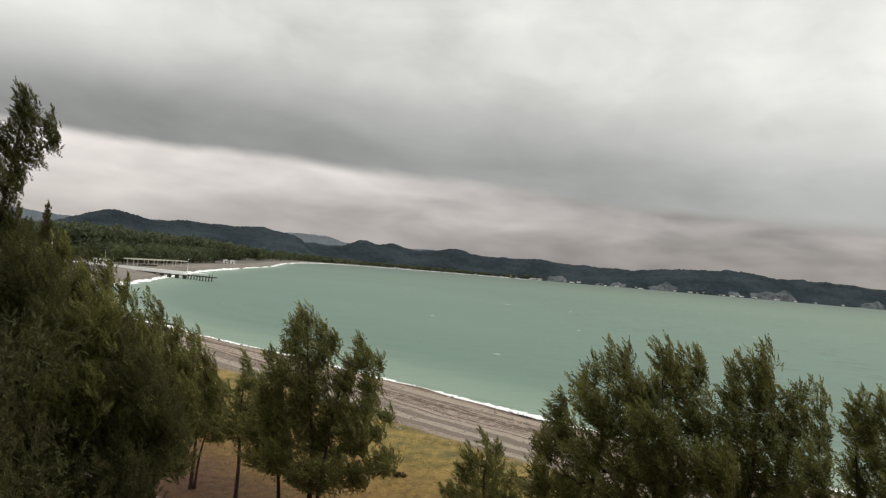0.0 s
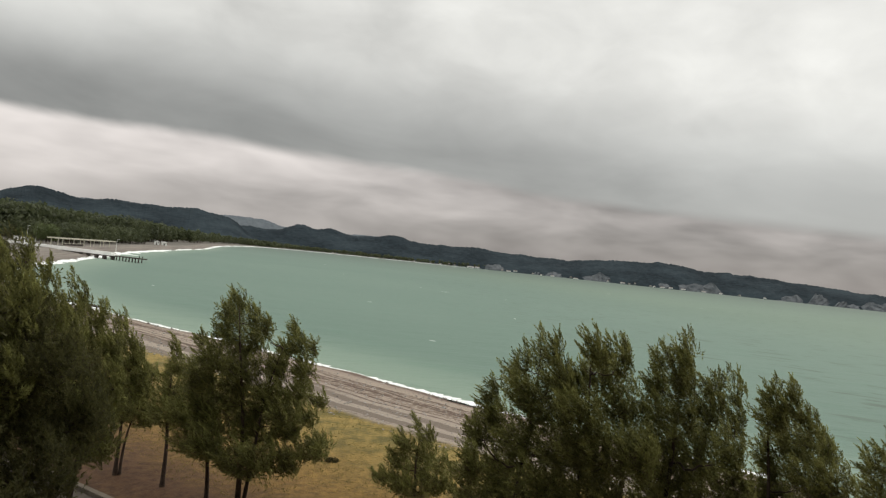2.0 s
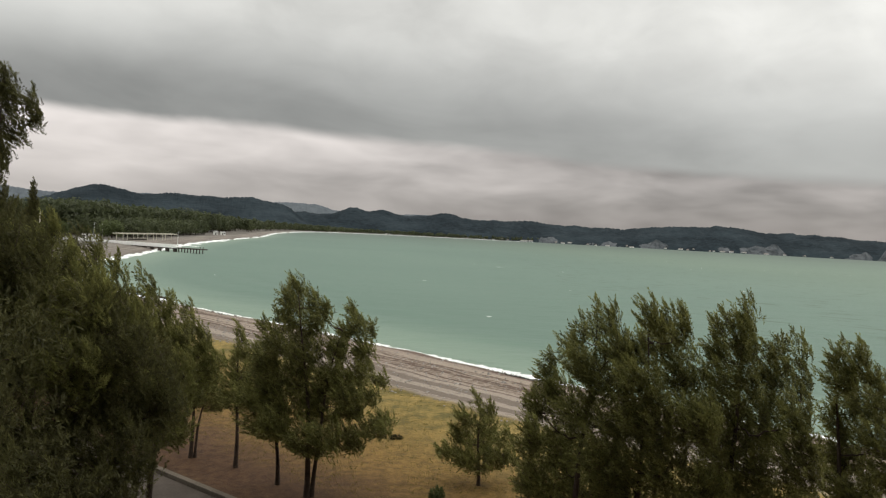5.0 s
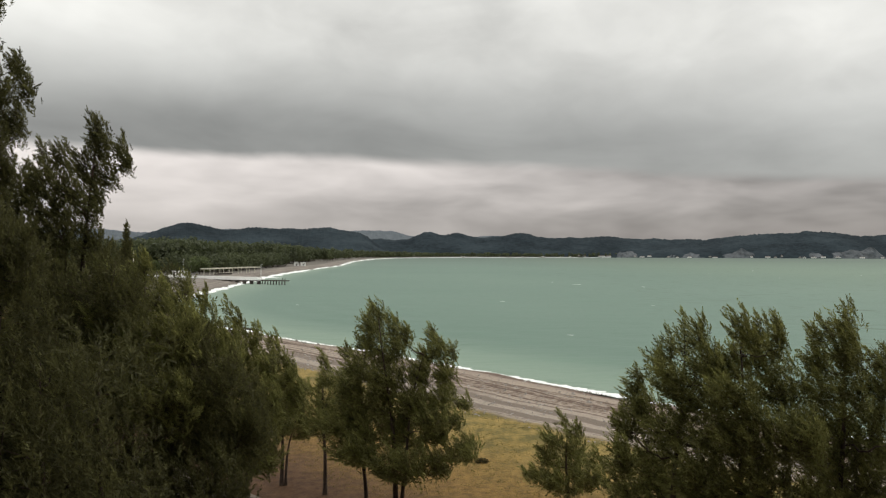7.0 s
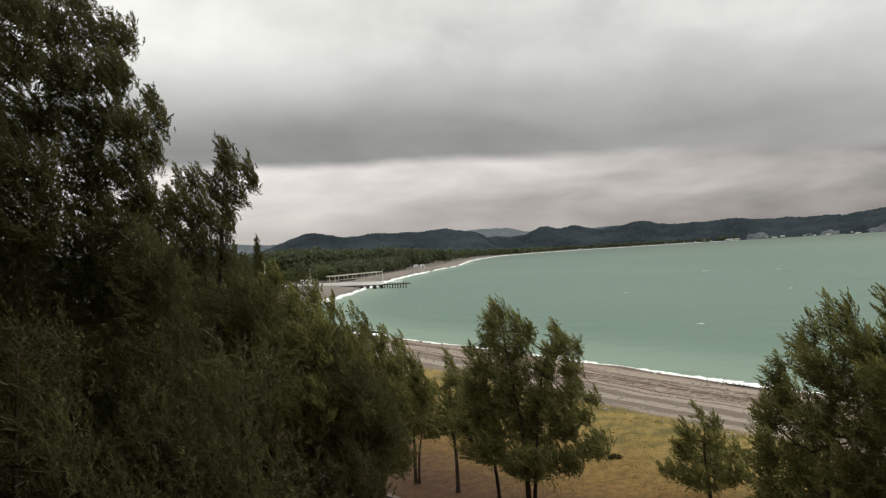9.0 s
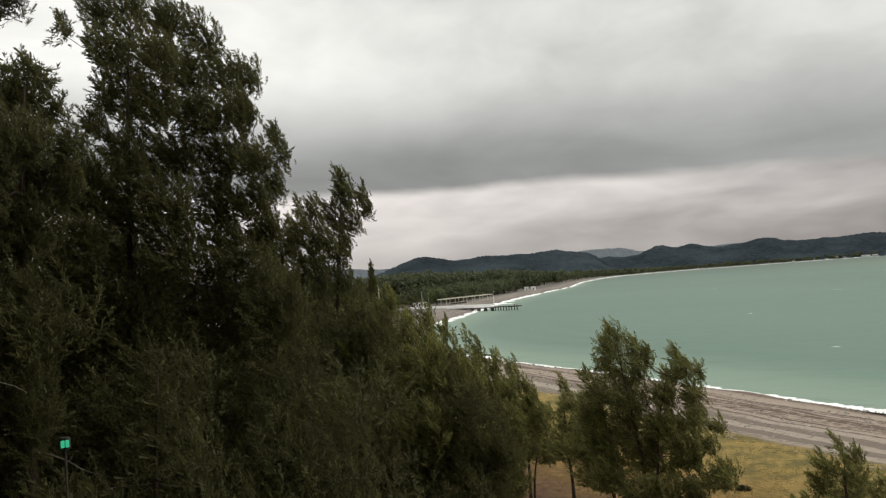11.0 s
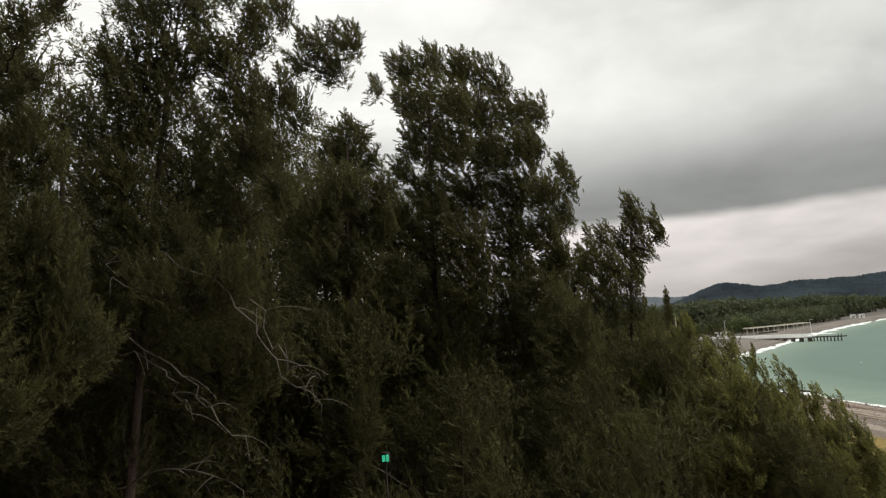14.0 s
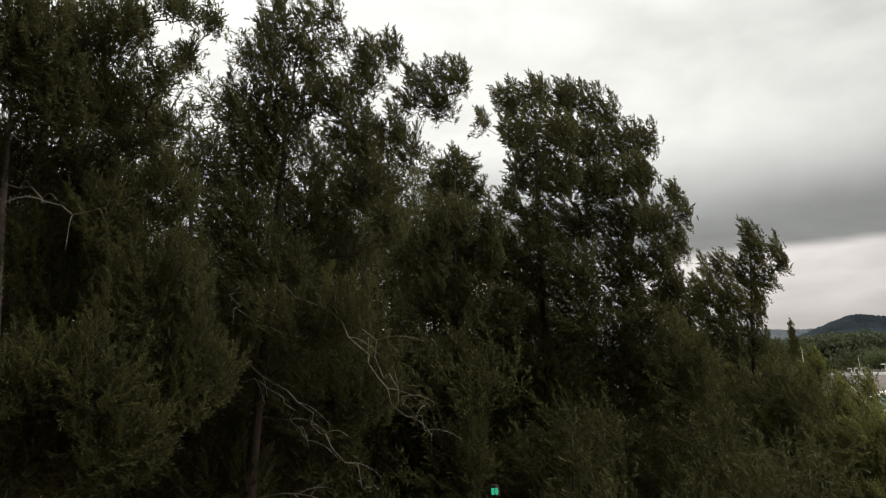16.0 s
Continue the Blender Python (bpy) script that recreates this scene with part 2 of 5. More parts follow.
def foam_material():
    m, gr, b = material("sea_foam", 0.7, 0.0, 0.2)
    f = gr.noise(gr.coords("Object"), 0.9, 5.0, 0.7)
    gr.plug(b.inputs["Base Color"], gr.mix(gr.smooth(f, 0.3, 0.6), (0.55, 0.60, 0.57), (0.86, 0.87, 0.86)))
    gr.plug(b.inputs["Normal"], gr.bump(f, 0.6, 0.1))
    return m


FOAM = foam_material()


# ---- mesh helpers ----
def mesh_object(name, verts, faces, mats, parent=None, label="", indices=None, smooth=False):
    me = bpy.data.meshes.new(name)
    me.from_pydata([tuple(v) for v in verts] if not isinstance(verts, np.ndarray) else verts.tolist(), [], faces if isinstance(faces, list) else faces.tolist())
    for m in mats if isinstance(mats, (list, tuple)) else [mats]:
        me.materials.append(m)
    if indices is not None:
        me.polygons.foreach_set("material_index", np.asarray(indices, dtype=np.int32))
    if smooth:
        me.polygons.foreach_set("use_smooth", np.ones(len(me.polygons), dtype=bool))
    me.update()
    ob = new(name, me)
    if parent is not None:
        ob.parent = parent
    return tagged(ob, label)


def part(name, bm, mat, parent, label="", smooth=False):
    me = bpy.data.meshes.new(name)
    bm.to_mesh(me)
    bm.free()
    me.materials.append(mat)
    if smooth:
        me.polygons.foreach_set("use_smooth", np.ones(len(me.polygons), dtype=bool))
    ob = new(name, me)
    if parent is not None:
        ob.parent = parent
    return tagged(ob, label)


def box(bm, x0, y0, z0, x1, y1, z1, bevel=0.0):
    made = bmesh.ops.create_cube(bm, size=1.0)["verts"]
    for v in made:
        v.co = Vector((x0 + (v.co.x + 0.5) * (x1 - x0), y0 + (v.co.y + 0.5) * (y1 - y0), z0 + (v.co.z + 0.5) * (z1 - z0)))
    if bevel:
        edges = {e for v in made for e in v.link_edges}
        bmesh.ops.bevel(bm, geom=list(edges), offset=bevel, segments=2, affect="EDGES")
    return bm


def boxed(*sizes, bevel=0.0):
    return box(bmesh.new(), *sizes, bevel=bevel)


def empty(name, x, y, z=0.0, turn=0.0):
    ob = new(name)
    ob.matrix_basis = pose(x, y, z, 0, 0, turn)
    return ob


def tube(points, radii, sides=6):
    """Vertices and quads of a tapering tube along points."""
    points, n = np.asarray(points, float), len(points)
    verts, faces = [], []
    for i in range(n):
        d = points[min(i + 1, n - 1)] - points[max(i - 1, 0)]
        d /= np.linalg.norm(d) + 1e-9
        a = np.cross(d, (0.31, 0.92, 0.24) if abs(d[2]) > 0.8 else (0, 0, 1.0))
        a /= np.linalg.norm(a) + 1e-9
        b = np.cross(d, a)
        for k in range(sides):
            w = 2 * math.pi * k / sides
            verts.append(points[i] + radii[i] * (math.cos(w) * a + math.sin(w) * b))
    for i in range(n - 1):
        for k in range(sides):
            p, q = i * sides + k, i * sides + (k + 1) % sides
            faces.append((p, q, q + sides, p + sides))
    faces.append(tuple(range((n - 1) * sides, n * sides)))
    return verts, faces


# ---- the lie of the land ----
SEA = -2.5
SHORE = [(330, -190), (190, -70), (95, 10), (45, 50), (24.8, 71.2), (15, 83), (3, 97), (-15, 117), (-40, 142), (-66, 175), (-86, 225), (-94, 278), (-97, 320), (-104, 374),
         (-119, 500), (-129, 700), (-132, 880), (-138, 1000), (-172, 1330), (-196, 1750), (-205, 2300), (-170, 2850), (60, 3500), (700, 3900), (1700, 4050), (2800, 3650), (3600, 2900)]


def rounded(points, times):
    p = np.array(points, float)
    for _ in range(times):
        q, r = 0.75 * p[:-1] + 0.25 * p[1:], 0.25 * p[:-1] + 0.75 * p[1:]
        p = np.vstack([p[:1], np.stack([q, r], 1).reshape(-1, 2), p[-1:]])
    return p


COAST = rounded(SHORE, 2)
COAST_ALONG = np.concatenate([[0], np.cumsum(np.hypot(*np.diff(COAST, axis=0).T))])


def shore_of(xy):
    """Metres inland from the waterline (negative at sea), and metres along it."""
    xy = np.asarray(xy, float)
    best = np.full(len(xy), 1e9)
    sign, along = np.ones(len(xy)), np.zeros(len(xy))
    for i in range(len(COAST) - 1):
        a, d = COAST[i], COAST[i + 1] - COAST[i]
        length = np.hypot(*d)
        t = np.clip(((xy - a) @ d) / length**2, 0, 1)
        off = xy - a - t[:, None] * d
        dist = np.hypot(off[:, 0], off[:, 1])
        near = dist < best
        best = np.where(near, dist, best)
        sign = np.where(near, np.sign(d[0] * off[:, 1] - d[1] * off[:, 0]), sign)
        along = np.where(near, COAST_ALONG[i] + t * length, along)
    return best * sign, along


def ground_z(s):
    """Beach profile: a wet slope, two storm berms, then the flat."""
    z = np.interp(s, [-60, -8, 0, 3, 6, 8, 11, 13.5, 17, 21, 25, 60], [-9, -4, SEA - 0.12, -1.75, -1.35, -1.4, -0.85, -0.9, -0.42, -0.15, 0.0, 0.0])
    return z


angles = np.radians(np.concatenate([np.linspace(-180, -62, 40)[:-1], np.linspace(-62, 92, 220), np.linspace(92, 180, 30)[1:]]))
reach = np.concatenate([np.linspace(1.5, 24, 14)[:-1], np.linspace(24, 150, 120)[:-1], np.geomspace(150, 4950, 110)])
RR, AA = np.meshgrid(reach, angles, indexing="ij")
GX, GY = -np.sin(AA) * RR, np.cos(AA) * RR
gxy = np.stack([GX.ravel(), GY.ravel()], 1)
s_in, s_along = shore_of(gxy)
z_lie = ground_z(s_in + 0.5 * np.sin(s_along * 0.21) + 0.35 * np.sin(s_along * 0.53 + 1.0))
z_lie += np.where(s_in > 3, 0.05 * np.sin(gxy[:, 0] * 0.9) * np.sin(gxy[:, 1] * 0.7), 0)
na, nr = len(angles), len(reach)
gfaces = [(i * na + k, i * na + k + 1, (i + 1) * na + k + 1, (i + 1) * na + k) for i in range(nr - 1) for k in range(na - 1)]
gfaces.append(tuple(range(na - 1))[::-1])
ground = mesh_object("ground", np.column_stack([gxy, z_lie]), gfaces, GROUND, smooth=True)
for key, value in (("shore", s_in), ("along", s_along)):
    ground.data.attributes.new(key, "FLOAT", "POINT").data.foreach_set("value", value.astype(np.float32))
tagged(ground, "pebble beach with storm berms, dry grass and pine litter behind", "ground", kind="structure")

# the bay: a flat sheet with a low swell near the shore
wa = np.radians(np.linspace(-70, 40, 220))
wr = np.geomspace(40, 4950, 130)
WR, WA = np.meshgrid(wr, wa, indexing="ij")
wxy = np.stack([(-np.sin(WA) * WR).ravel(), (np.cos(WA) * WR).ravel()], 1)
w_in, w_along = shore_of(wxy)
w_z = SEA + np.where((w_in < -3) & (w_in > -400), 0.10 * np.sin(w_in * 0.55 + 2.5 * np.sin(w_along * 0.02)) * np.exp(w_in / 120), 0)
wn = len(wa)
wfaces = [(i * wn + k, (i + 1) * wn + k, (i + 1) * wn + k + 1, i * wn + k + 1) for i in range(len(wr) - 1) for k in range(wn - 1)]
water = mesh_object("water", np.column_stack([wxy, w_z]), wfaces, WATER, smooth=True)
water.data.attributes.new("shore", "FLOAT", "POINT").data.foreach_set("value", (-w_in).astype(np.float32))
tagged(water, "choppy turquoise-green sea of a wide bay", "sea", kind="structure")


def along_coast(s0, s1, step):
    s = np.arange(s0, min(s1, COAST_ALONG[-1] - step), step)
    x = np.interp(s, COAST_ALONG, COAST[:, 0])
    y = np.interp(s, COAST_ALONG, COAST[:, 1])
    tx, ty = np.gradient(x), np.gradient(y)
    n = np.hypot(tx, ty)
    return s, np.stack([x, y], 1), np.stack([-ty / n, tx / n], 1)  # inland normal


def foam_line(name, s0, s1, step, inner, outer, seed, label):
    """A ragged ribbon of broken water lying on the waterline."""
    s, p, nrm = along_coast(s0, s1, step)
    r = np.random.default_rng(seed)
    wob = np.array([noise.noise((v * 0.045, seed, 0.0)) for v in s]) * 1.3
    fine = np.array([noise.noise((v * 0.4, seed, 4.0)) for v in s])
    far = 1 + np.clip(np.hypot(p[:, 0], p[:, 1]) / 600 - 0.25, 0, 5)
    a = (inner + 0.5 * wob + 0.45 * fine) * far
    b = (outer * (0.55 + 2.4 * np.clip(wob, 0, 1.2) ** 1.3) + 0.25 * r.standard_normal(len(s))) * far
    b = np.minimum(b, a - 0.25 - 0.0022 * np.hypot(p[:, 0], p[:, 1]))
    mid = 0.5 * (a + b)
    rows = [np.column_stack([p + nrm * a[:, None], np.maximum(ground_z(a) + 0.03, SEA + 0.02)]),
            np.column_stack([p + nrm * mid[:, None], np.maximum(ground_z(mid) + 0.06, SEA + 0.14 + 0.10 * fine)]),
            np.column_stack([p + nrm * b[:, None], np.full(len(s), SEA - 0.03)])]
    n = len(s)
    verts = np.vstack(rows)
    faces = [(j * n + i, (j + 1) * n + i, (j + 1) * n + i + 1, j * n + i + 1) for j in range(2) for i in range(n - 1)]
    return tagged(mesh_object(name, verts, faces, FOAM, smooth=True), label, "foam", kind="stuff")


foam_line("surf_foam", 380, 1000, 0.5, 1.25, -2.6, 3, "white foam of small breakers along the pebble waterline")
foam_line("far_surf_foam", 1000, 9400, 6.0, 1.0, -1.3, 8, "white surf line along the far shore")


# ---- hills round the bay ----
def hill_range(name, az0, az1, r0, r1, base, bumps, rough, mat, label, seed, fade=0.0):
    """A wooded range seen over the bay: foot at r0, crest at r1 metres; base and bumps are crest heights in degrees of rise."""
    az = np.radians(np.linspace(az0, az1, 900))
    rows = np.linspace(0, 1, 16)
    deg = np.degrees(az)
    crest = np.full(len(az), base)
    for at, up, wide in bumps:
        crest = crest + up * np.exp(-(((deg - at) / wide) ** 2))
    if fade:
        low = np.clip((deg - az1) / fade, 0, 1)
        crest = crest * low * low * (3 - 2 * low)
    verts = []
    for j, f in enumerate(rows):
        r = r0 + (r1 - r0) * f
        for i, a in enumerate(az):
            p = (-math.sin(a) * r, math.cos(a) * r)
            lump = noise.fractal((p[0] * 0.0035 + seed, p[1] * 0.0035, 0.0), 1.0, 2.0, 4)
            ridge = noise.fractal((deg[i] * 0.9 + seed, f * 1.5, 2.0), 0.8, 2.0, 6)
            knolls = 0.0019 * noise.noise((deg[i] * 7 + seed, f * 4, 0.0)) + 0.0011 * noise.noise((deg[i] * 23 + seed, f * 9, 0.0))
            top = EYE + r1 * math.tan(math.radians(crest[i])) + rough * r1 * (0.0026 * ridge + knolls)
            z = SEA + (top - SEA) * (f ** 0.75) * (1 + 0.10 * (1 - f) * ridge) + rough * 17 * lump * f * (1.6 - f)
            verts.append((p[0], p[1], z if j else SEA - 3))
    n = len(az)
    faces = [(j * n + i, j * n + i + 1, (j + 1) * n + i + 1, (j + 1) * n + i) for j in range(15) for i in range(n - 1)]
    last = len(verts)
    verts += [(verts[15 * n + i][0] * 1.01, verts[15 * n + i][1] * 1.01, SEA - 3) for i in range(n)]
    faces += [(15 * n + i, 15 * n + i + 1, last + i + 1, last + i) for i in range(n - 1)]
    return tagged(mesh_object(name, verts, faces, mat, smooth=True), label, "hill", kind="structure")


hill_range("far_mountains", 40, -6, 4600, 4850, 1.42, [(27, 0.35, 4), (16.5, 0.45, 2), (7, 0.35, 2.2), (4.2, 0.3, 1.6)], 0.5, HILL_FAR_HAZED, "mountain ridges far inland, hazed pale, under low cloud", 3.1)
hill_range("backdrop_hills", 40, 3.3, 3000, 3700, 1.30, [(19.6, 1.05, 2.3), (15.0, 0.55, 2.2), (12.2, 0.45, 1.8), (9.3, 0.75, 1.9), (6.6, 0.3, 1.3), (26, -0.5, 3)], 0.55, HILL_HAZED, "dark wooded hills behind the shore forest", 9.7, 3.4)
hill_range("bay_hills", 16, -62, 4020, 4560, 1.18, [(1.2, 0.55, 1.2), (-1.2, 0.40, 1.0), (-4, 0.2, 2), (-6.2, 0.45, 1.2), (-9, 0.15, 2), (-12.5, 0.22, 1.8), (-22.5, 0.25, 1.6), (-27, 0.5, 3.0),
                                                   (-33, 0.15, 3), (-42, -0.3, 4), (-54, -0.5, 8)], 0.6, HILL_HAZED, "dark wooded hills across the bay", 21.3)


def cliff(az, wide, high, seed):
    """A bare rock face on the lower slope of the hills: a craggy sheet with thickness, gullied from top to foot."""
    r, w = 4004, 4004 * math.radians(wide) / 2
    nx, nz = 40, 10
    verts = []
    for j in range(nz + 1):
        for i in range(nx + 1):
            u, v = 2 * i / nx - 1, j / nz
            skew = u + 0.48 * math.sin(seed * 3.1) * (1 - u * u)
            crest = high * max(1 - skew * skew, 0.0) ** 0.5 * (0.86 + 0.50 * noise.noise((u * 2.1 + seed, 3.0, 0.0)) + 0.10 * noise.noise((u * 7 + seed, 8.0, 0.0)))
            gully = 11 * noise.fractal((u * 4 + seed, v * 1.5, 1.0), 1.0, 2.0, 4)
            verts.append((u * w + v * high * 0.5 * math.sin(seed), 10 + v * 45 + gully, -4 + v * max(crest, 2.0)))
    n = nx + 1
    faces = [(j * n + i, j * n + i + 1, (j + 1) * n + i + 1, (j + 1) * n + i) for j in range(nz) for i in range(nx)]
    k = len(verts)
    verts += [(x, y + 60, -4.0) for x, y, z in verts[nz * n:]]
    faces += [(nz * n + i, nz * n + i + 1, k + i + 1, k + i) for i in range(nx)]
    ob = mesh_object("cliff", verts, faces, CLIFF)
    a = math.radians(az)
    ob.matrix_basis = pose(-math.sin(a) * r, math.cos(a) * r, SEA, 0, 0, az)
    return tagged(ob, "pale eroded cliff at the foot of a wooded hill", "cliff", "cliffs across the bay", kind="structure")


for k, (a, w, h) in enumerate([(-14.4, 1.9, 44), (-17.4, 1.1, 22), (-19.2, 2.0, 34), (-22.1, 2.7, 52), (-27.6, 1.5, 34), (-30.3, 3.6, 58), (-36.1, 2.2, 40), (-37.8, 1.5, 62), (-39.0, 0.9, 40), (-40.0, 1.2, 26), (-42.2, 3.2, 54)]):
    cliff(a, w, h, k * 7.3)


def far_house(seed):
    r = random.Random(seed)
    w, d, h = r.uniform(7, 24), r.uniform(6, 8), r.uniform(1.6, 3.2)
    house = empty("far_house", 0, 0)
    part("wall", boxed(-w / 2, -d / 2, -2, w / 2, d / 2, h), (WHITE, CONCRETE, WHITE)[seed % 3], house)
    bm = bmesh.new()
    vs = [bm.verts.new(c) for c in ((-w / 2 - 1, -d / 2 - 1, h), (w / 2 + 1, -d / 2 - 1, h), (w / 2 + 1, d / 2 + 1, h), (-w / 2 - 1, d / 2 + 1, h), (-w / 2 + 2, 0, h + 3), (w / 2 - 2, 0, h + 3))]
    for f in ((0, 1, 5, 4), (1, 2, 5), (2, 3, 4, 5), (3, 0, 4), (3, 2, 1, 0)):
        bm.faces.new([vs[i] for i in f])
    part("roof", bm, ROOF, house)
    for k in range(3):
        x = (-0.3 + 0.3 * k) * w
        part("window", boxed(x - 1.1, -d / 2 - 0.15, h * 0.4, x + 1.1, -d / 2 + 0.1, h * 0.75), RUST, house)
    return tagged(house, "small white house on the far shore of the bay", "house", "houses across the bay")


rh = random.Random(12)
far_models = [far_house(k) for k in range(5)]
spots = [3.2, 2.4, -2.6, -4.4, -5.2, -7.4, -8.0, -9.1, -10.7, -11.3, -12.6, -13.2, -15.4, -16.0, -18.2, -20.2, -20.8, -24.4, -25.2, -26.4, -27.0, -28.0, -29.0, -32.8, -34.4, -1.4, -3.4, -6.3, -10.2, -12.1, -14.9, -17.3, -19.0, -23.4, -24.9, -26.7, -30.0, -31.2]
for k, a in enumerate(spots):
    r = 3990 + rh.uniform(-8, 25)
    if a > 0:
        r = 3150 if a > 3 else 3330
    a += rh.uniform(-0.25, 0.25)
    m = pose(-math.sin(math.radians(a)) * r, math.cos(math.radians(a)) * r, SEA + rh.uniform(2.0, 9.0), 0, 0, a + rh.uniform(-40, 40))
    if k < 5:
        far_models[k].matrix_basis = m
    else:
        copy_thing(far_models[rh.randrange(5)], m)


# ---- forest on the far side of the beach ----
def scatter_forest(name, trees, mat, label, leaf, per, seed):
    """Many small trees far off, each a trunk and a crown of loose leaf clumps, as one mesh."""
    r = np.random.default_rng(seed)
    V, F, M = [], [], []
    base = 0
    for x, y, h, w in trees:
        n = int(per * (0.7 + 0.6 * r.random()))
        lean = r.uniform(-0.4, 0.4, 2)
        # a rounded crown of overlapping clumps, the leaves on their outsides
        k = 9
        a = r.uniform(0, 2 * math.pi, k)
        f = r.random(k)
        hub = np.stack([np.cos(a) * w * 0.55 * (1 - 0.6 * f), np.sin(a) * w * 0.55 * (1 - 0.6 * f), h * (0.26 + 0.60 * f)], 1)
        ball = np.stack([np.full(k, 0.50) * w, np.full(k, 0.50) * w, h * r.uniform(0.12, 0.20, k)], 1)
        own = r.integers(0, k, n)
        d = r.standard_normal((n, 3))
        d /= np.linalg.norm(d, axis=1)[:, None]
        c = hub[own] + d * ball[own] * r.uniform(0.75, 1.05, (n, 1)) + np.array([x + lean[0], y + lean[1], 0.0])
        a = r.standard_normal((n, 3))
        b = np.cross(d, a)
        b /= np.linalg.norm(b, axis=1)[:, None] + 1e-9
        up = np.cross(b, d) * 0.9 + 0.35 * r.standard_normal((n, 3))
        sz = leaf * (0.6 + 0.8 * r.random(n))[:, None]
        V.append(np.stack([c - b * sz, c + b * sz, c + up * sz * 1.2], 1).reshape(-1, 3))
        F.append(base + np.arange(n * 3).reshape(n, 3))
        M += [0] * n
        base += n * 3
        tv = [(x - 0.25, y, -1), (x + 0.25, y, -1), (x + lean[0], y + lean[1], h * 0.8)]
        V.append(np.array(tv))
        F.append(np.array([[base, base + 1, base + 2]]))
        M.append(1)
        base += 3
    return tagged(mesh_object(name, np.vstack(V), np.vstack(F), [mat, BARK], indices=M), label, "forest", kind="stuff")


def forest_trees(seed, count, y0, y1, depth, h0, h1, start=62):
    r = np.random.default_rng(seed)
    out = []
    while len(out) < count:
        y = y0 * (y1 / y0) ** r.random()
        inland = start + depth * r.random() ** 1.6
        x = float(np.interp(y, [r_[1] for r_ in COAST_LEFT], [r_[0] for r_ in COAST_LEFT])) - inland
        out.append((x, y + r.uniform(-4, 4), r.uniform(h0, h1) * (1 + 0.22 * noise.noise((x * 0.016, y * 0.016, 0.0))), r.uniform(5.5, 9.0)))
    return out


COAST_LEFT = [c for c in COAST.tolist() if 130 < c[1] < 3000 and c[0] < -30]
scatter_forest("shore_forest", forest_trees(2, 1900, 500, 1300, 170, 21, 25, 62), FOREST, "dense dark pine forest behind the beach", 1.5, 80, 5)
scatter_forest("beach_trees", forest_trees(12, 260, 478, 760, 40, 9, 15, 34), FOREST, "low dark trees close behind the pergola", 0.9, 110, 15)
def far_shore_trees(seed, count, s0, s1, depth, h0, h1):
    r = np.random.default_rng(seed)
    s, p, nrm = along_coast(s0, s1, 10.0)
    out = []
    for k in r.integers(0, len(s), count):
        q = p[k] + nrm[k] * (22 + depth * r.random() ** 1.5)
        out.append((q[0], q[1], r.uniform(h0, h1), r.uniform(7, 13)))
    return out


y_of = COAST_ALONG[int(np.argmax(COAST[:, 1] > 2600))]
scatter_forest("shoreline_woods", far_shore_trees(8, 1100, y_of, y_of + 4200, 320, 12, 24), FOREST, "dark strip of woods at the foot of the hills", 3.4, 40, 9)
scatter_forest("distant_forest", forest_trees(3, 900, 1250, 3300, 500, 20, 27, 40), FOREST, "dark forest along the far shore", 2.2, 60, 6)


# ---- pines ----
def bend(a, b, sag, n=7):
    """A curved way from a to b that lifts (or sags) in the middle."""
    a, b = np.asarray(a, float), np.asarray(b, float)
    t = np.linspace(0, 1, n)[:, None]
    return a + (b - a) * t + np.array([0, 0, 1.0]) * sag * (t * (1 - t)) * 4


WIND = np.array([-0.42, 0.06, 0.0])


def shoot_model(r, needles, slim, width):
    """One shoot of unit length along z that bows towards x: a triangle for each bundle of needles, crowding forwards at the tip."""
    s = (np.arange(needles) + r.random(needles)) / needles
    turn = np.arange(needles) * 2.4 + r.uniform(-0.5, 0.5, needles)
    open_ = np.radians(50 - 36 * s + r.uniform(-12, 12, needles))
    zero = np.zeros(needles)
    axis = np.stack([0.40 * s, zero, np.ones(needles)], 1)
    axis /= np.linalg.norm(axis, axis=1)[:, None]
    d = np.cos(open_)[:, None] * axis + np.sin(open_)[:, None] * np.stack([np.cos(turn), np.sin(turn), zero], 1)
    root = np.stack([0.20 * s * s, zero, 0.86 * s], 1)
    tip = root + d * (slim * (1.0 - 0.35 * s) * r.uniform(0.8, 1.15, needles))[:, None]
    flat = np.cross(d, r.standard_normal((needles, 3)))
    flat *= (width / 2) / (np.linalg.norm(flat, axis=1)[:, None] + 1e-9)
    # pointed single needles, and bundles that spread towards their ends
    spread = (r.random(needles) < 0.35)[:, None]
    wide, point = np.where(spread, tip, root), np.where(spread, root, tip)
    return np.stack([wide - flat, wide + flat, point], 1), s


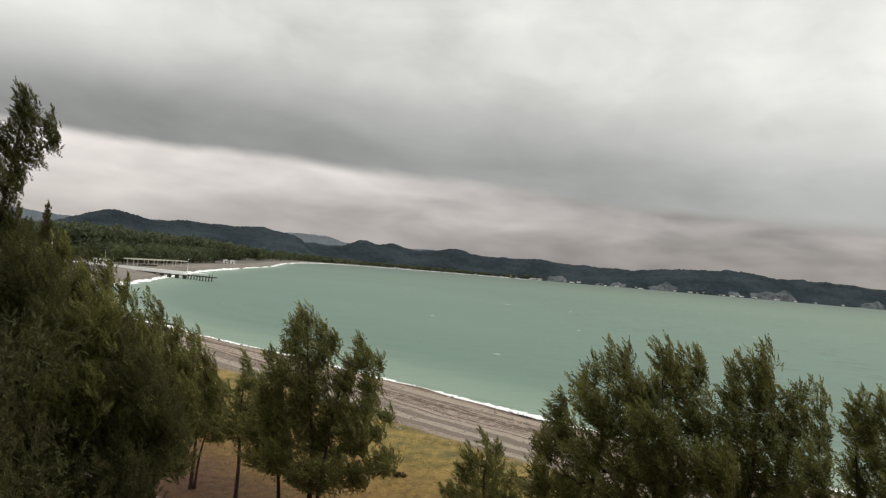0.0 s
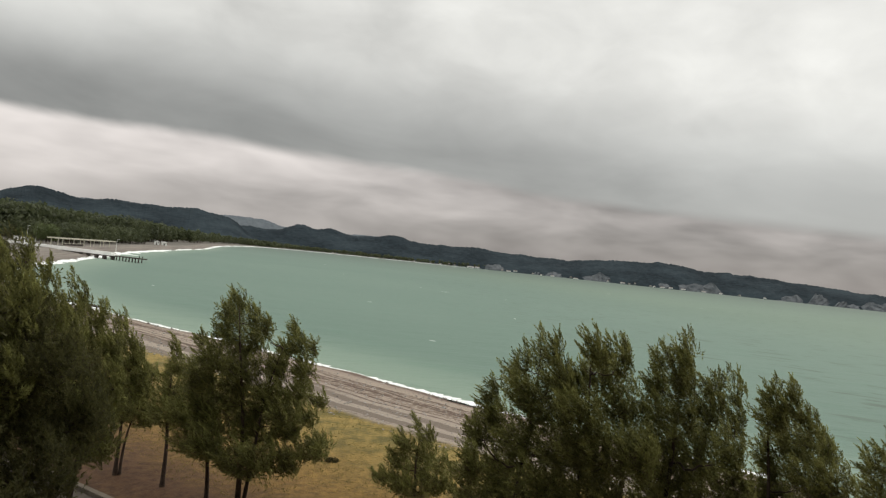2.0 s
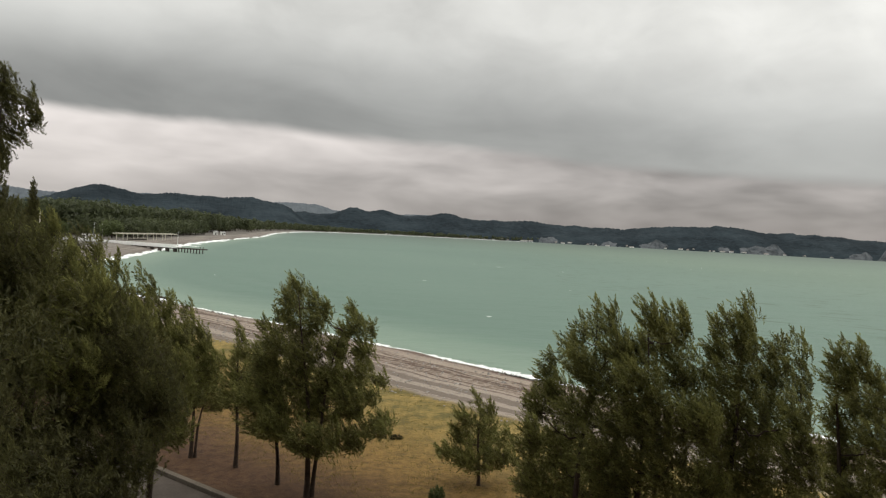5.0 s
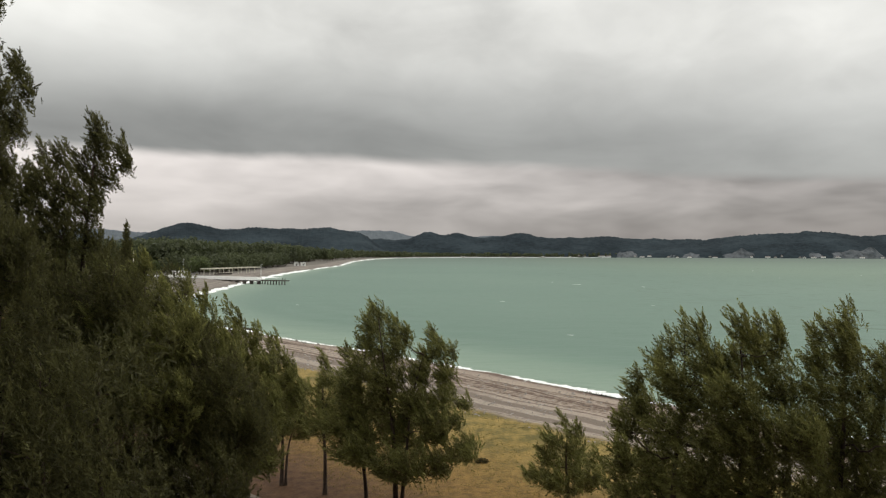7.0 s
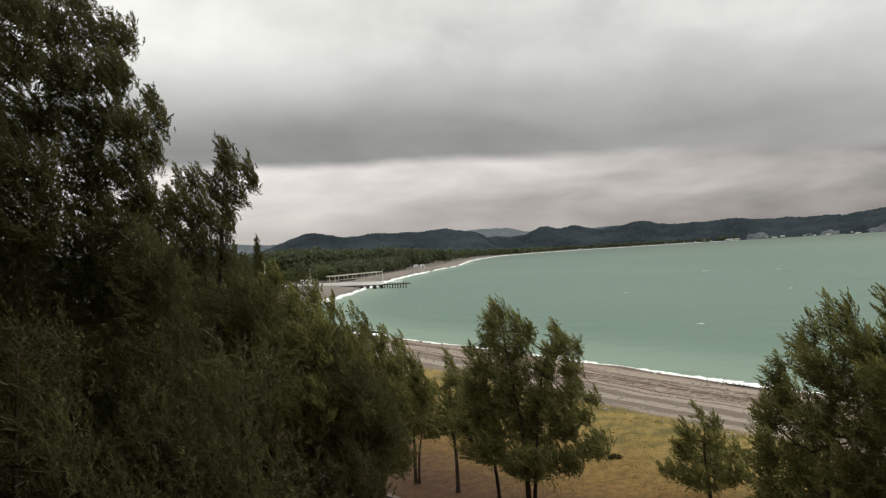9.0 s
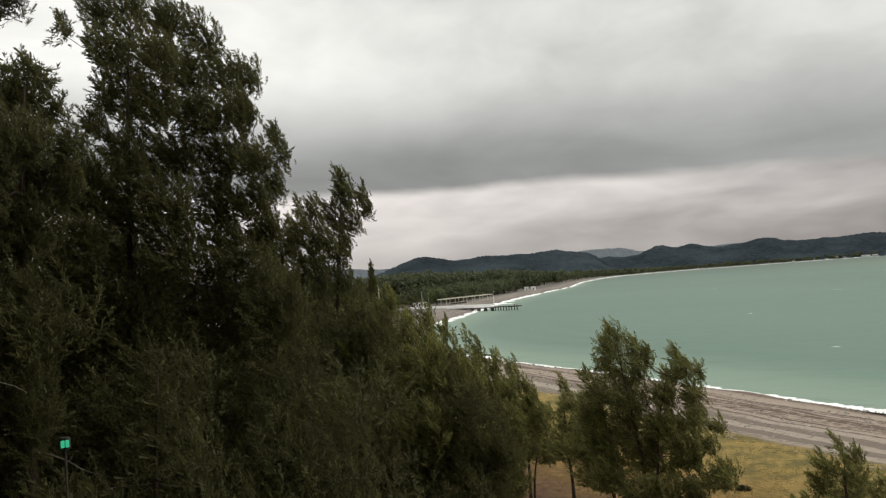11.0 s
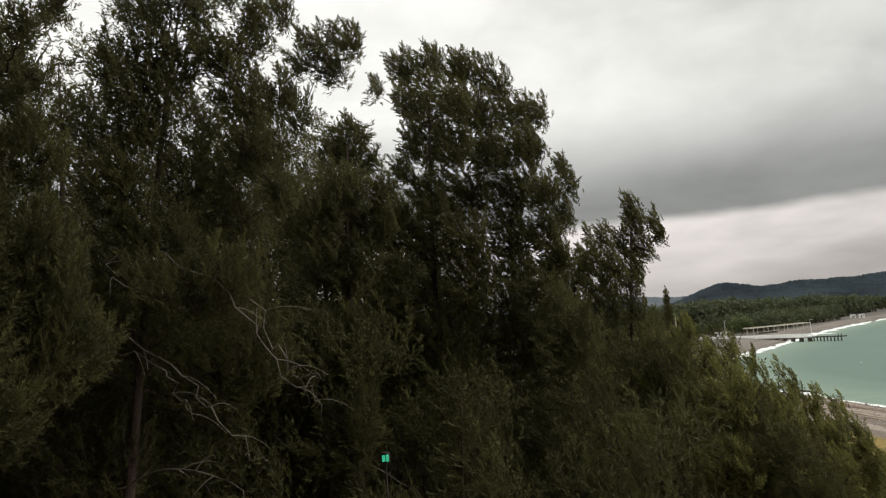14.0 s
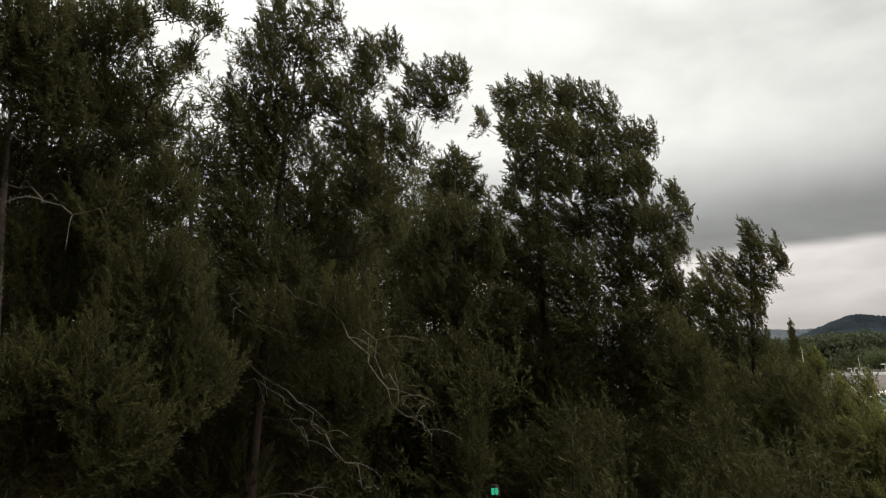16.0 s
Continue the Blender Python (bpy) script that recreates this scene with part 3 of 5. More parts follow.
def grow_shoots(models, pos, way, length, r, young=0.5):
    """Copies of the shoot models at pos along way, bowed with the wind: triangles, and how pale each vertex's needle
    is.
    """
    n = len(pos)
    lean = WIND + 0.35 * r.standard_normal((n, 3))
    x = lean - way * (lean * way).sum(1)[:, None]
    x /= np.linalg.norm(x, axis=1)[:, None] + 1e-9
    frame_ = np.stack([x, np.cross(way, x), way], 1) * length[:, None, None]
    which = r.integers(0, len(models), n)
    paleness = np.clip(young + 0.28 * r.standard_normal(n), 0, 1)
    tris, tones = [], []
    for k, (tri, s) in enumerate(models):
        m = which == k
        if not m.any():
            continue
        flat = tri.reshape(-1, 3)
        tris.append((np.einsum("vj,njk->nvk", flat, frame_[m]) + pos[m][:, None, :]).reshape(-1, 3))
        tones.append((paleness[m][:, None] * (0.55 + 0.45 * np.repeat(s, 3))[None]).ravel())
    return np.vstack(tris), np.concatenate(tones)


def pine(base, lobes, seed, label, mat, thick=1.0, flames=1.0, needle=16, width=0.034, size=1.0, fork=1, dead=0, shoots=12, core=1.0, twigs=1.0, airy=0.6, lean=None, bark=None, slim=0.36, group=""):
    """A pine: bent trunk, limbs that branch out to each mass of the crown, twigs, and flame-shaped sprays of shoots that lean with the wind.
    lobes: across, height, half width, half height (and depth) of each mass, in metres; across runs square to the line from the house to the trunk."""
    r = np.random.default_rng(seed)
    bx, by = base
    far = math.hypot(bx, by)
    fwd, right, up = np.array([bx / far, by / far, 0]), np.array([by / far, -bx / far, 0]), np.array([0, 0, 1.0])
    root = empty("pine_tree", bx, by, 0.0)
    top = max(l[1] + l[3] * 0.3 for l in lobes)
    low = min(l[1] - l[3] for l in lobes)
    tall = max(lobes, key=lambda l: l[1])
    half = 0.5 * (max(l[0] + l[2] for l in lobes) - min(l[0] - l[2] for l in lobes))
    stems = []
    for k in range(fork):
        lean_ = right * ((tall[0] * 0.85 if lean is None else lean) * (1.0 if k == 0 else -0.2) + 0.9 * k) + fwd * (0.2 - 0.5 * k)
        t = np.linspace(0, 1, 14)[:, None]
        wob = 0.14 * np.sin(t * 6 + seed + k) * right + 0.10 * np.cos(t * 5 + seed) * fwd
        way = t * up * (top * (0.97 if k == 0 else 0.8)) + (t**1.6) * lean_ + wob * t + (k * 0.22) * right
        way[0, 2] = -0.3
        rad = (0.0105 * top + 0.05) * thick * (1 - 0.92 * t[:, 0]) * (1.0 if k == 0 else 0.75)
        rad[0] *= 1.35
        v, f = tube(way, rad, 8)
        mesh_object("trunk", v, f, bark or BARK, root, smooth=True)
        stems.append(way)
    # limbs: each mass of the crown grows from the nearest wood below it
    depth = np.array([l[4] if len(l) > 4 else r.uniform(-0.55, 0.55) * min(half, 2.4) for l in lobes])
    placed = len(lobes[0]) == 4
    eye_up = EYE if placed else 0.0

    def point(u, z, v):
        """A place in the crown; what stands nearer the house is drawn in a little, so that the crown keeps its outline."""
        k = (1 + v / far)[:, None] if placed else np.ones((len(v), 1))
        return right * (u[:, None] * k) + fwd * v[:, None] + up * (eye_up + (z[:, None] - eye_up) * k)

    mids = point(np.array([l[0] for l in lobes]), np.array([l[1] for l in lobes]), depth)
    size_of = np.array([l[2:4] for l in lobes])
    wood = np.vstack([w[3:] for w in stems])
    girth_of = np.full(len(wood), 0.06)
    trunk_x = np.interp(mids[:, 2], stems[0][:, 2], stems[0] @ right)
    for k in np.argsort(np.abs(mids @ right - trunk_x) + np.abs(depth)):
        end = mids[k] - up * 0.35 * size_of[k, 1]
        rise = end[2] - wood[:, 2]
        off = np.linalg.norm(wood - end, axis=1)
        cost = off + 1.6 * np.clip(0.25 * off - rise, 0, 9)
        j = int(np.argmin(cost))
        limb = bend(wood[j], end, -0.10 * off[j], 9)
        limb[1:-1] += r.standard_normal((7, 3)) * 0.028 * (off[j] + 0.2)
        lr = min((0.014 + 0.014 * off[j]) * thick, 0.9 * girth_of[j] + 0.006)
        radii = np.linspace(lr, max(0.35 * lr, 0.008), 9)
        v, f = tube(limb, radii, 6)
        mesh_object("limb", v, f, BARK, root, smooth=True)
        wood, girth_of = np.vstack([wood, limb[3:]]), np.concatenate([girth_of, radii[3:]])

    def spots(per, swell, most):
        """Places spread evenly through the masses of the crown, and the mass that each belongs to."""
        box_lo = np.array([min(l[0] - l[2] * swell for l in lobes), min(l[1] - l[3] * swell for l in lobes)])
        box_hi = np.array([max(l[0] + l[2] * swell for l in lobes), max(l[1] + l[3] * swell for l in lobes)])
        area = np.prod(box_hi - box_lo)
        n = int(area * per * 3)
        uz = box_lo + (box_hi - box_lo) * r.random((n, 2))
        inside = np.stack([((uz[:, 0] - l[0]) / (l[2] * swell)) ** 2 + ((uz[:, 1] - l[1]) / (l[3] * swell)) ** 2 for l in lobes], 1)
        lobe = np.argmin(inside + 0.4 * r.random(inside.shape), 1)
        ok = inside[np.arange(n), lobe] < 1
        uz, lobe, deep = uz[ok], lobe[ok], inside[ok].min(1)
        # thin them to an even spread
        gap = (0.62 / math.sqrt(per)) if per < 40 else 0.0
        want, kept = int(len(uz) / 3), []
        if gap:
            cells = {}
            for i in range(len(uz)):
                key = (int(uz[i, 0] / gap), int(uz[i, 1] / gap))
                if cells.get(key, 0) < 1:
                    cells[key] = 1
                    kept.append(i)
            kept = np.array(kept[:want], dtype=int)
        else:
            kept = np.arange(want)
        return uz[kept][:most], lobe[kept][:most], deep[kept][:most]

    outer = [shoot_model(r, needle, slim, width / (0.34 * size)) for _ in range(7)]
    inner = [shoot_model(r, 7, 1.5 * slim, 1.35 * width / (0.36 * size)) for _ in range(5)]
    V, F, at = [], [], 0
    tris, tones = [], []
    # sprays: each a leader with shoots crowding round it, narrowing to the tip
    uz, lobe, deep = spots(flames * 14.5 / size**2, 1.10, 4000)
    n, m = len(uz), shoots
    rv = np.clip(size_of[lobe, 0], 0.3, 1.2)
    v0 = depth[lobe] + rv * r.uniform(-1, 1, n)
    tip = point(uz[:, 0], uz[:, 1], v0)
    out = tip - mids[lobe]
    out /= np.linalg.norm(out, axis=1)[:, None] + 0.2
    high = np.clip((uz[:, 1:] - low) / (top - low), 0, 1)
    lead = (0.80 - 0.45 * high) * out + up * (0.60 + 0.35 * high) + WIND + 0.16 * r.standard_normal((n, 3))
    lead /= np.linalg.norm(lead, axis=1)[:, None]
    tall_ = np.clip(1.1 * size_of[lobe, 1] + 0.32, 0.45, 0.95) * r.uniform(0.7, 1.25, n) * size
    for i in range(int(n * twigs)):
        foot = tip[i] - lead[i] * 0.3 * tall_[i]
        j = int(np.argmin(((wood - foot) ** 2).sum(1) + 0.6 * np.clip(wood[:, 2] - foot[2], 0, 9)))
        tw = bend(wood[j], tip[i] + lead[i] * 0.2 * tall_[i], -0.12 * np.linalg.norm(foot - wood[j]), 4)
        vv, ff = tube(tw, (0.012, 0.010, 0.008, 0.005), 3)
        V += vv
        F += [tuple(q + at for q in face) for face in ff]
        at += len(vv)
    lead_, tall_ = np.repeat(lead, m, 0), np.repeat(tall_, m)[:, None]
    q = np.tile(np.linspace(0.0, 1.0, m), n)[:, None] + r.uniform(-0.06, 0.06, (n * m, 1))
    ring = r.standard_normal((n * m, 3))
    ring -= lead_ * (ring * lead_).sum(1)[:, None]
    ring /= np.linalg.norm(ring, axis=1)[:, None] + 1e-9
    girth = 0.16 * size * np.clip(1.0 - q, 0.0, 1.0) ** 0.6 * r.uniform(0.3, 1.0, (n * m, 1))
    pos = np.repeat(tip, m, 0) + lead_ * (q - 0.72) * tall_ + ring * girth
    way = lead_ + ring * 0.40 * np.clip(1.05 - q, 0, 1) + 0.12 * r.standard_normal((n * m, 3))
    way /= np.linalg.norm(way, axis=1)[:, None]
    tri, tone = grow_shoots(outer, pos, way, r.uniform(0.26, 0.42, n * m) * size, r, 0.55)
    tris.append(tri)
    tones.append(tone)
    # darker shoots that fill the inside of the crown
    uz, lobe, deep = spots(core * 85 / size**2, 1.05, 9000)
    keep = r.random(len(uz)) < np.clip(airy + 1.5 * (1 - (uz[:, 1] - low) / (top - low)), 0, 1) * np.clip(1.5 - deep, 0.3, 1)
    uz, lobe = uz[keep], lobe[keep]
    n = len(uz)
    v0 = depth[lobe] + np.clip(size_of[lobe, 0], 0.3, 1.2) * r.uniform(-0.9, 0.9, n)
    pos = point(uz[:, 0], uz[:, 1] - 0.15, v0)
    way = 0.7 * r.standard_normal((n, 3)) + up * 0.6 + WIND
    way /= np.linalg.norm(way, axis=1)[:, None]
    tri, tone = grow_shoots(inner, pos, way, r.uniform(0.28, 0.46, n) * size, r, 0.15)
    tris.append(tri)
    tones.append(tone)
    T = np.vstack(tris)
    nt = len(T) // 3
    verts = np.vstack([np.array(V).reshape(-1, 3), T])
    faces = F + (at + np.arange(nt * 3).reshape(nt, 3)).tolist()
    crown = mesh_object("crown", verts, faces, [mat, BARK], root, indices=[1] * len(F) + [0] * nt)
    # this attribute sets how pale each needle is
    crown.data.attributes.new("young", "FLOAT", "POINT").data.foreach_set("value", np.concatenate([np.zeros(at), *tones]).astype(np.float32))
    # bare dead boughs under the living crown
    for k in range(dead):
        stem = stems[0]
        i = int(r.integers(2, 8))
        a = r.uniform(-1.2, 1.2)
        away = right * math.cos(a) * r.choice([-1, 1], p=[0.25, 0.75]) - fwd * abs(math.sin(a)) * 0.8
        length = r.uniform(1.6, 3.8)
        end = stem[i] + away * length + np.array([0, 0, r.uniform(-1.6, 0.3)])
        way = bend(stem[i], end, r.uniform(0.1, 0.5), 9)
        way[1:] += np.cumsum(r.standard_normal((8, 3)) * 0.05, 0)
        v, f = tube(way, np.linspace(0.020, 0.005, 9), 5)
        bv, bf, off = list(v), list(f), len(v)
        for j in range(3, 9):
            e = way[j] + r.standard_normal(3) * 0.28 + away * 0.25 + np.array([0, 0, r.uniform(-0.25, 0.15)])
            tv, tf = tube(bend(way[j], e, 0.06, 5), np.linspace(0.012, 0.003, 5), 3)
            bv += tv
            bf += [tuple(q + off for q in face) for face in tf]
            off += len(tv)
        mesh_object("dead_bough", bv, bf, DEADWOOD, root, "bare grey dead bough")
    return tagged(root, label, "tree", group)


pine((-2.2, 34.8), [(-0.9, 10, 0.32, 0.64), (-1.5, 9.7, 0.32, 0.48), (-0.1, 9.5, 0.32, 0.59), (0.4, 9.1, 0.22, 0.48), (1.8, 9, 0.27, 0.49), (-1.2, 8.7, 0.64, 0.64), (-0.2, 8.5, 0.64, 0.64), (-2.4, 8.3, 0.19, 0.32), (2.1, 8.2, 0.38, 0.49), (2.8, 8.2, 0.16, 0.38), (1.4, 8.1, 0.3, 0.33), (-1.8, 7.6, 0.58, 0.64), (-0.4, 7.2, 0.91, 0.7), (1.1, 7.2, 0.54, 0.54), (2.4, 7.2, 0.55, 0.41), (-2.3, 6.5, 0.58, 0.64), (2.5, 6.4, 0.38, 0.27), (2.2, 6, 0.49, 0.3), (-0.9, 5.9, 1.07, 0.8), (0.8, 5.8, 0.81, 0.7)]
     + [(3.3, 5.8, 0.44, 0.27), (-1.9, 5.4, 0.64, 0.74), (2.8, 5, 0.38, 0.33), (1.6, 5, 0.82, 0.76), (-1.4, 4.5, 1.07, 0.8), (0.5, 4.4, 1.13, 0.86), (2, 4.3, 0.55, 0.41), (3.4, 3.8, 0.61, 0.25), (-1.8, 3.7, 0.69, 0.59), (3.6, 3.3, 0.44, 0.28), (2.6, 3.2, 0.66, 0.38), (0.3, 2.9, 1.4, 0.81), (1.9, 2.8, 0.82, 0.6)], 100, "bushy double-stemmed pine with an uneven top beside dry grass", NEEDLE_OLIVE, fork=2, flames=1.1, core=1.5)
pine((-3.8, 36.5), [(-1.3, 6.7, 0.28, 0.44), (-1.1, 5.6, 0.5, 0.61), (-1.6, 4.4, 0.61, 0.61), (-0.6, 4.2, 0.67, 0.73), (-1.2, 3.2, 0.7, 0.56), (-0.3, 2.9, 0.7, 0.56)], 107, "slender pine with a dense low crown on pine litter", NEEDLE_OLIVE)
pine((-6.3, 38.9), [(-0.1, 7.1, 0.27, 0.47), (0.1, 6.2, 0.41, 0.41), (-0.4, 5.7, 0.29, 0.29), (0, 5, 0.77, 0.65), (-0.2, 3.8, 0.83, 0.59)], 114, "thin young pine with a bare lower stem", NEEDLE_OLIVE)
pine((-9, 40.5), [(0.5, 6.1, 0.37, 0.55), (1.2, 5.2, 0.37, 0.55), (0.7, 4.5, 0.77, 0.77), (0.1, 3.6, 0.92, 0.76), (1.2, 3.3, 0.68, 0.77)], 121, "thin pine with bare twin stems beside the path", NEEDLE_OLIVE, fork=2)
pine((6.5, 36.9), [(-0.3, 4.5, 0.21, 0.41), (0.3, 4, 0.3, 0.36), (-0.8, 3.5, 0.47, 0.42), (0.2, 3.3, 0.65, 0.47), (1.2, 2.6, 0.36, 0.41), (-1.1, 2.6, 0.59, 0.42), (0.1, 2.4, 1.07, 0.47), (-1.9, 1.6, 0.42, 0.27), (0.9, 1.6, 0.95, 0.44), (-0.9, 1.5, 1.01, 0.45), (1.8, 1.4, 0.27, 0.3), (-0.1, 1.1, 1.19, 0.3)], 128, "small young pine standing alone on dry grass", NEEDLE_OLIVE)
pine((8.5, 26.7), [(0.5, 10, 0.28, 0.57), (1, 10, 0.3, 0.52), (-0, 9.5, 0.31, 0.57), (-0.6, 9, 0.24, 0.57), (1.3, 9, 0.54, 0.52), (0, 8.4, 0.55, 0.61), (-1.2, 8.1, 0.29, 0.57), (0.9, 8, 0.87, 0.7), (-1, 7.2, 0.62, 0.57), (-1.7, 6.6, 0.38, 0.58), (-0, 6.6, 0.92, 0.75), (1.4, 6.5, 0.91, 0.83), (-1.8, 5.2, 0.44, 0.71), (-0.7, 5, 0.93, 0.88), (1, 4.8, 1.14, 0.96), (-1.4, 3.6, 0.75, 0.89), (0.3, 3.5, 1.23, 0.88)], 135, "full green pine with wind-swept shoots above the beach", NEEDLE_OLIVE, flames=1.2, core=1.35, airy=0.6)
pine((10.3, 25), [(0.1, 10.4, 0.31, 0.5), (0.7, 10.4, 0.29, 0.5), (1.2, 10.1, 0.29, 0.62), (0.5, 9.5, 0.7, 0.58), (-0.3, 9.1, 0.42, 0.63), (1.2, 8.5, 0.86, 0.78), (-0, 8.1, 0.96, 0.75), (1.7, 6.9, 0.94, 0.9), (0.5, 6.7, 1.08, 0.91), (0.7, 5, 1.24, 0.95), (2.1, 4.5, 1.15, 0.82), (-0.3, 4, 1.05, 0.75)], 142, "full green pine with wind-swept shoots above the beach", NEEDLE_OLIVE, flames=1.2, core=1.35, airy=0.6)
pine((13.6, 25), [(0.5, 10.6, 0.23, 0.55), (-0.1, 10.4, 0.23, 0.42), (-0.5, 10.3, 0.19, 0.55), (1.8, 9.8, 0.17, 0.41), (1.4, 9.6, 0.21, 0.5), (0.4, 9.5, 0.46, 0.63), (-0.4, 9.4, 0.43, 0.6), (2.3, 9.4, 0.21, 0.49), (1.5, 8.7, 0.5, 0.58), (0.1, 8.3, 0.97, 0.81), (2.4, 8.3, 0.25, 0.49), (2.2, 7.2, 0.45, 0.74), (1.1, 7, 1.09, 0.96), (-0.3, 6.7, 0.98, 0.98), (2.7, 6.3, 0.33, 0.62), (2.3, 5.4, 0.83, 0.91), (0.6, 5.2, 1.39, 1.01), (1.2, 4.2, 1.47, 0.63)], 149, "full green pine with ragged upright shoots above the beach", NEEDLE_OLIVE, flames=1.2, core=1.35, airy=0.6)
pine((18.2, 25.1), [(-0.3, 9.2, 0.26, 0.53), (0.4, 9.1, 0.24, 0.48), (0.9, 8.6, 0.24, 0.43), (-0.1, 8.4, 0.48, 0.57), (1.3, 8.2, 0.24, 0.47), (0.8, 7.6, 0.82, 0.73), (1.8, 7.4, 0.3, 0.55), (-0.1, 7, 0.48, 0.7), (1.4, 6.3, 0.98, 0.86), (2.4, 6.3, 0.38, 0.59), (0.2, 5.5, 0.83, 0.92), (2, 5.1, 1.06, 0.72), (0.5, 4.3, 0.96, 0.78)], 156, "narrow pointed pine with the sea behind it", NEEDLE_OLIVE, flames=1.2, core=1.35, airy=0.6)
pine((22, 24.6), [(0.9, 7.5, 0.43, 0.65), (0.2, 7, 0.44, 0.77), (1.2, 5.9, 0.85, 1.07), (0.6, 5.8, 0.86, 1.08)], 163, "narrow pine at the end of the row above the beach", NEEDLE_OLIVE)
pine((-14.7, 16.4), [(0.5, 21.7, 0.51, 0.43), (-0.4, 21.6, 0.4, 0.51), (1.4, 21.4, 0.45, 0.43), (2.1, 21.3, 0.5, 0.47), (-1.3, 20.9, 0.2, 0.33), (2.7, 20.7, 0.43, 0.54), (-0.1, 20.5, 0.58, 0.54), (1, 20.4, 0.68, 0.57), (2, 19.9, 0.68, 0.61), (3, 19.8, 0.57, 0.57), (3.7, 19.8, 0.39, 0.46), (-0.3, 19.2, 0.3, 0.64), (1, 19, 0.6, 0.68), (3.4, 18.7, 0.46, 0.49), (2.2, 18.6, 0.78, 0.6), (-0.6, 18.3, 0.28, 0.35), (4.4, 18.1, 0.16, 0.35), (0.2, 17.5, 0.53, 0.74), (4.6, 17.4, 0.14, 0.35), (1.3, 17.4, 0.81, 0.67)]
     + [(3.7, 17.3, 0.52, 0.49), (2.7, 17.3, 0.74, 0.6), (4.3, 16.5, 0.28, 0.42), (3.5, 16, 0.66, 0.45), (2.4, 16, 0.73, 0.59), (1.1, 16, 0.94, 0.73), (-0.1, 16, 0.63, 0.73), (3.8, 14.9, 0.41, 0.24), (1.3, 14.5, 1.14, 0.76), (-0.1, 14.5, 0.86, 0.76), (2.4, 13.2, 2.03, 1.35), (-0.1, 13.1, 2.39, 1.54), (3.7, 12.8, 1.33, 1), (0.4, 21.0, 0.4, 0.5), (0.4, 20.0, 0.4, 0.6), (0.4, 18.9, 0.45, 0.6), (4.0, 15.3, 0.5, 0.4), (2.6, 14.9, 0.7, 0.5), (3.2, 14.3, 0.7, 0.5), (-1.0, 16.4, 0.7, 0.8), (-1.0, 15.0, 0.8, 0.8)], 170, "tall dark pine with a broad rounded top", NEEDLE_SHADED, dead=4, needle=16, width=0.029, size=0.85, flames=1.25, thick=0.8, airy=0.7, core=1.7)
pine((-13.7, 26.7), [(0.8, 17.7, 0.25, 0.45), (1.6, 17.1, 0.25, 0.4), (0.9, 17, 0.38, 0.54), (-1, 16.7, 0.14, 0.37), (1.7, 16.6, 0.2, 0.36), (-0.4, 16.5, 0.23, 0.36), (0.3, 16.4, 0.41, 0.59), (1.1, 16, 0.4, 0.45), (-0.8, 15.7, 0.77, 0.5), (0.7, 15.3, 0.42, 0.54), (0, 15.2, 0.54, 0.54), (-2, 15, 0.78, 0.55), (-0.6, 14.5, 1.04, 0.54), (0.6, 14.5, 0.31, 0.31), (-0.7, 12.6, 2.01, 1.34), (-0.3, 13.6, 1.1, 0.6), (-1.8, 13.8, 0.9, 0.6), (0.5, 13.4, 0.6, 0.5), (-0.8, 12.4, 1.4, 0.7)], 177, "dark pine with a knobbly leaning top", NEEDLE_SHADED, dead=3, needle=17, width=0.030, size=0.9, flames=1.2)
pine((-12.7, 23.8), [(1.5, 11.7, 1.05, 1.05), (0.4, 10.8, 1.67, 1.46), (-0.3, 9, 2.46, 2.05), (-1.7, 7.5, 3.01, 1.81)], 184, "dense dark pine sloping towards the beach", NEEDLE_SHADED)
pine((-10.7, 26.9), [(1.1, 11.7, 0.22, 0.43), (1.8, 11.1, 0.2, 0.44), (1, 10.9, 0.52, 0.52), (1.8, 10.2, 0.53, 0.53), (1, 9.4, 0.91, 0.87), (2.2, 8.9, 0.88, 0.88), (1.3, 7.7, 1.22, 1.04), (2.3, 6.2, 1.1, 1.1)], 191, "dense olive-green pine sloping towards the beach", NEEDLE_OLIVE, dead=2)
pine((-10, 29.4), [(1.3, 10.5, 0.19, 0.47), (1.6, 10.1, 0.19, 0.33), (1.2, 9.5, 0.47, 0.47), (2.2, 9.5, 0.38, 0.38), (1.8, 8.5, 0.76, 0.76), (2.8, 8.3, 0.43, 0.57), (1.9, 7.1, 1.04, 0.95), (3, 6.8, 0.52, 0.72), (2.1, 5.4, 1.04, 0.95)], 198, "dense olive-green pine sloping towards the beach", NEEDLE_OLIVE)
pine((-9.0, 32.8), [(1.3, 8.9, 0.21, 0.47), (1.5, 8.2, 0.31, 0.47), (0.9, 8, 0.47, 0.52), (2.1, 7.4, 0.29, 0.53), (1.5, 6.9, 0.58, 0.63), (2.3, 6.5, 0.37, 0.53), (1.6, 5.6, 0.68, 0.63), (0.4, 3.9, 1.26, 1.01)], 205, "olive-green pine with a bare lower stem near the path", NEEDLE_OLIVE)
pine((-10, 25.1), [(1.2, 9.3, 0.91, 1.09), (2.1, 8.2, 1.29, 1.11), (1.6, 6.7, 1.62, 1.44), (2.9, 6.6, 1.11, 1.11), (1.8, 4.9, 0.72, 0.9), (1.4, 4.8, 1.79, 1.43), (0.8, 3.3, 1.74, 1.4)], 212, "dense dark pine reaching low beside the path", NEEDLE_SHADED)
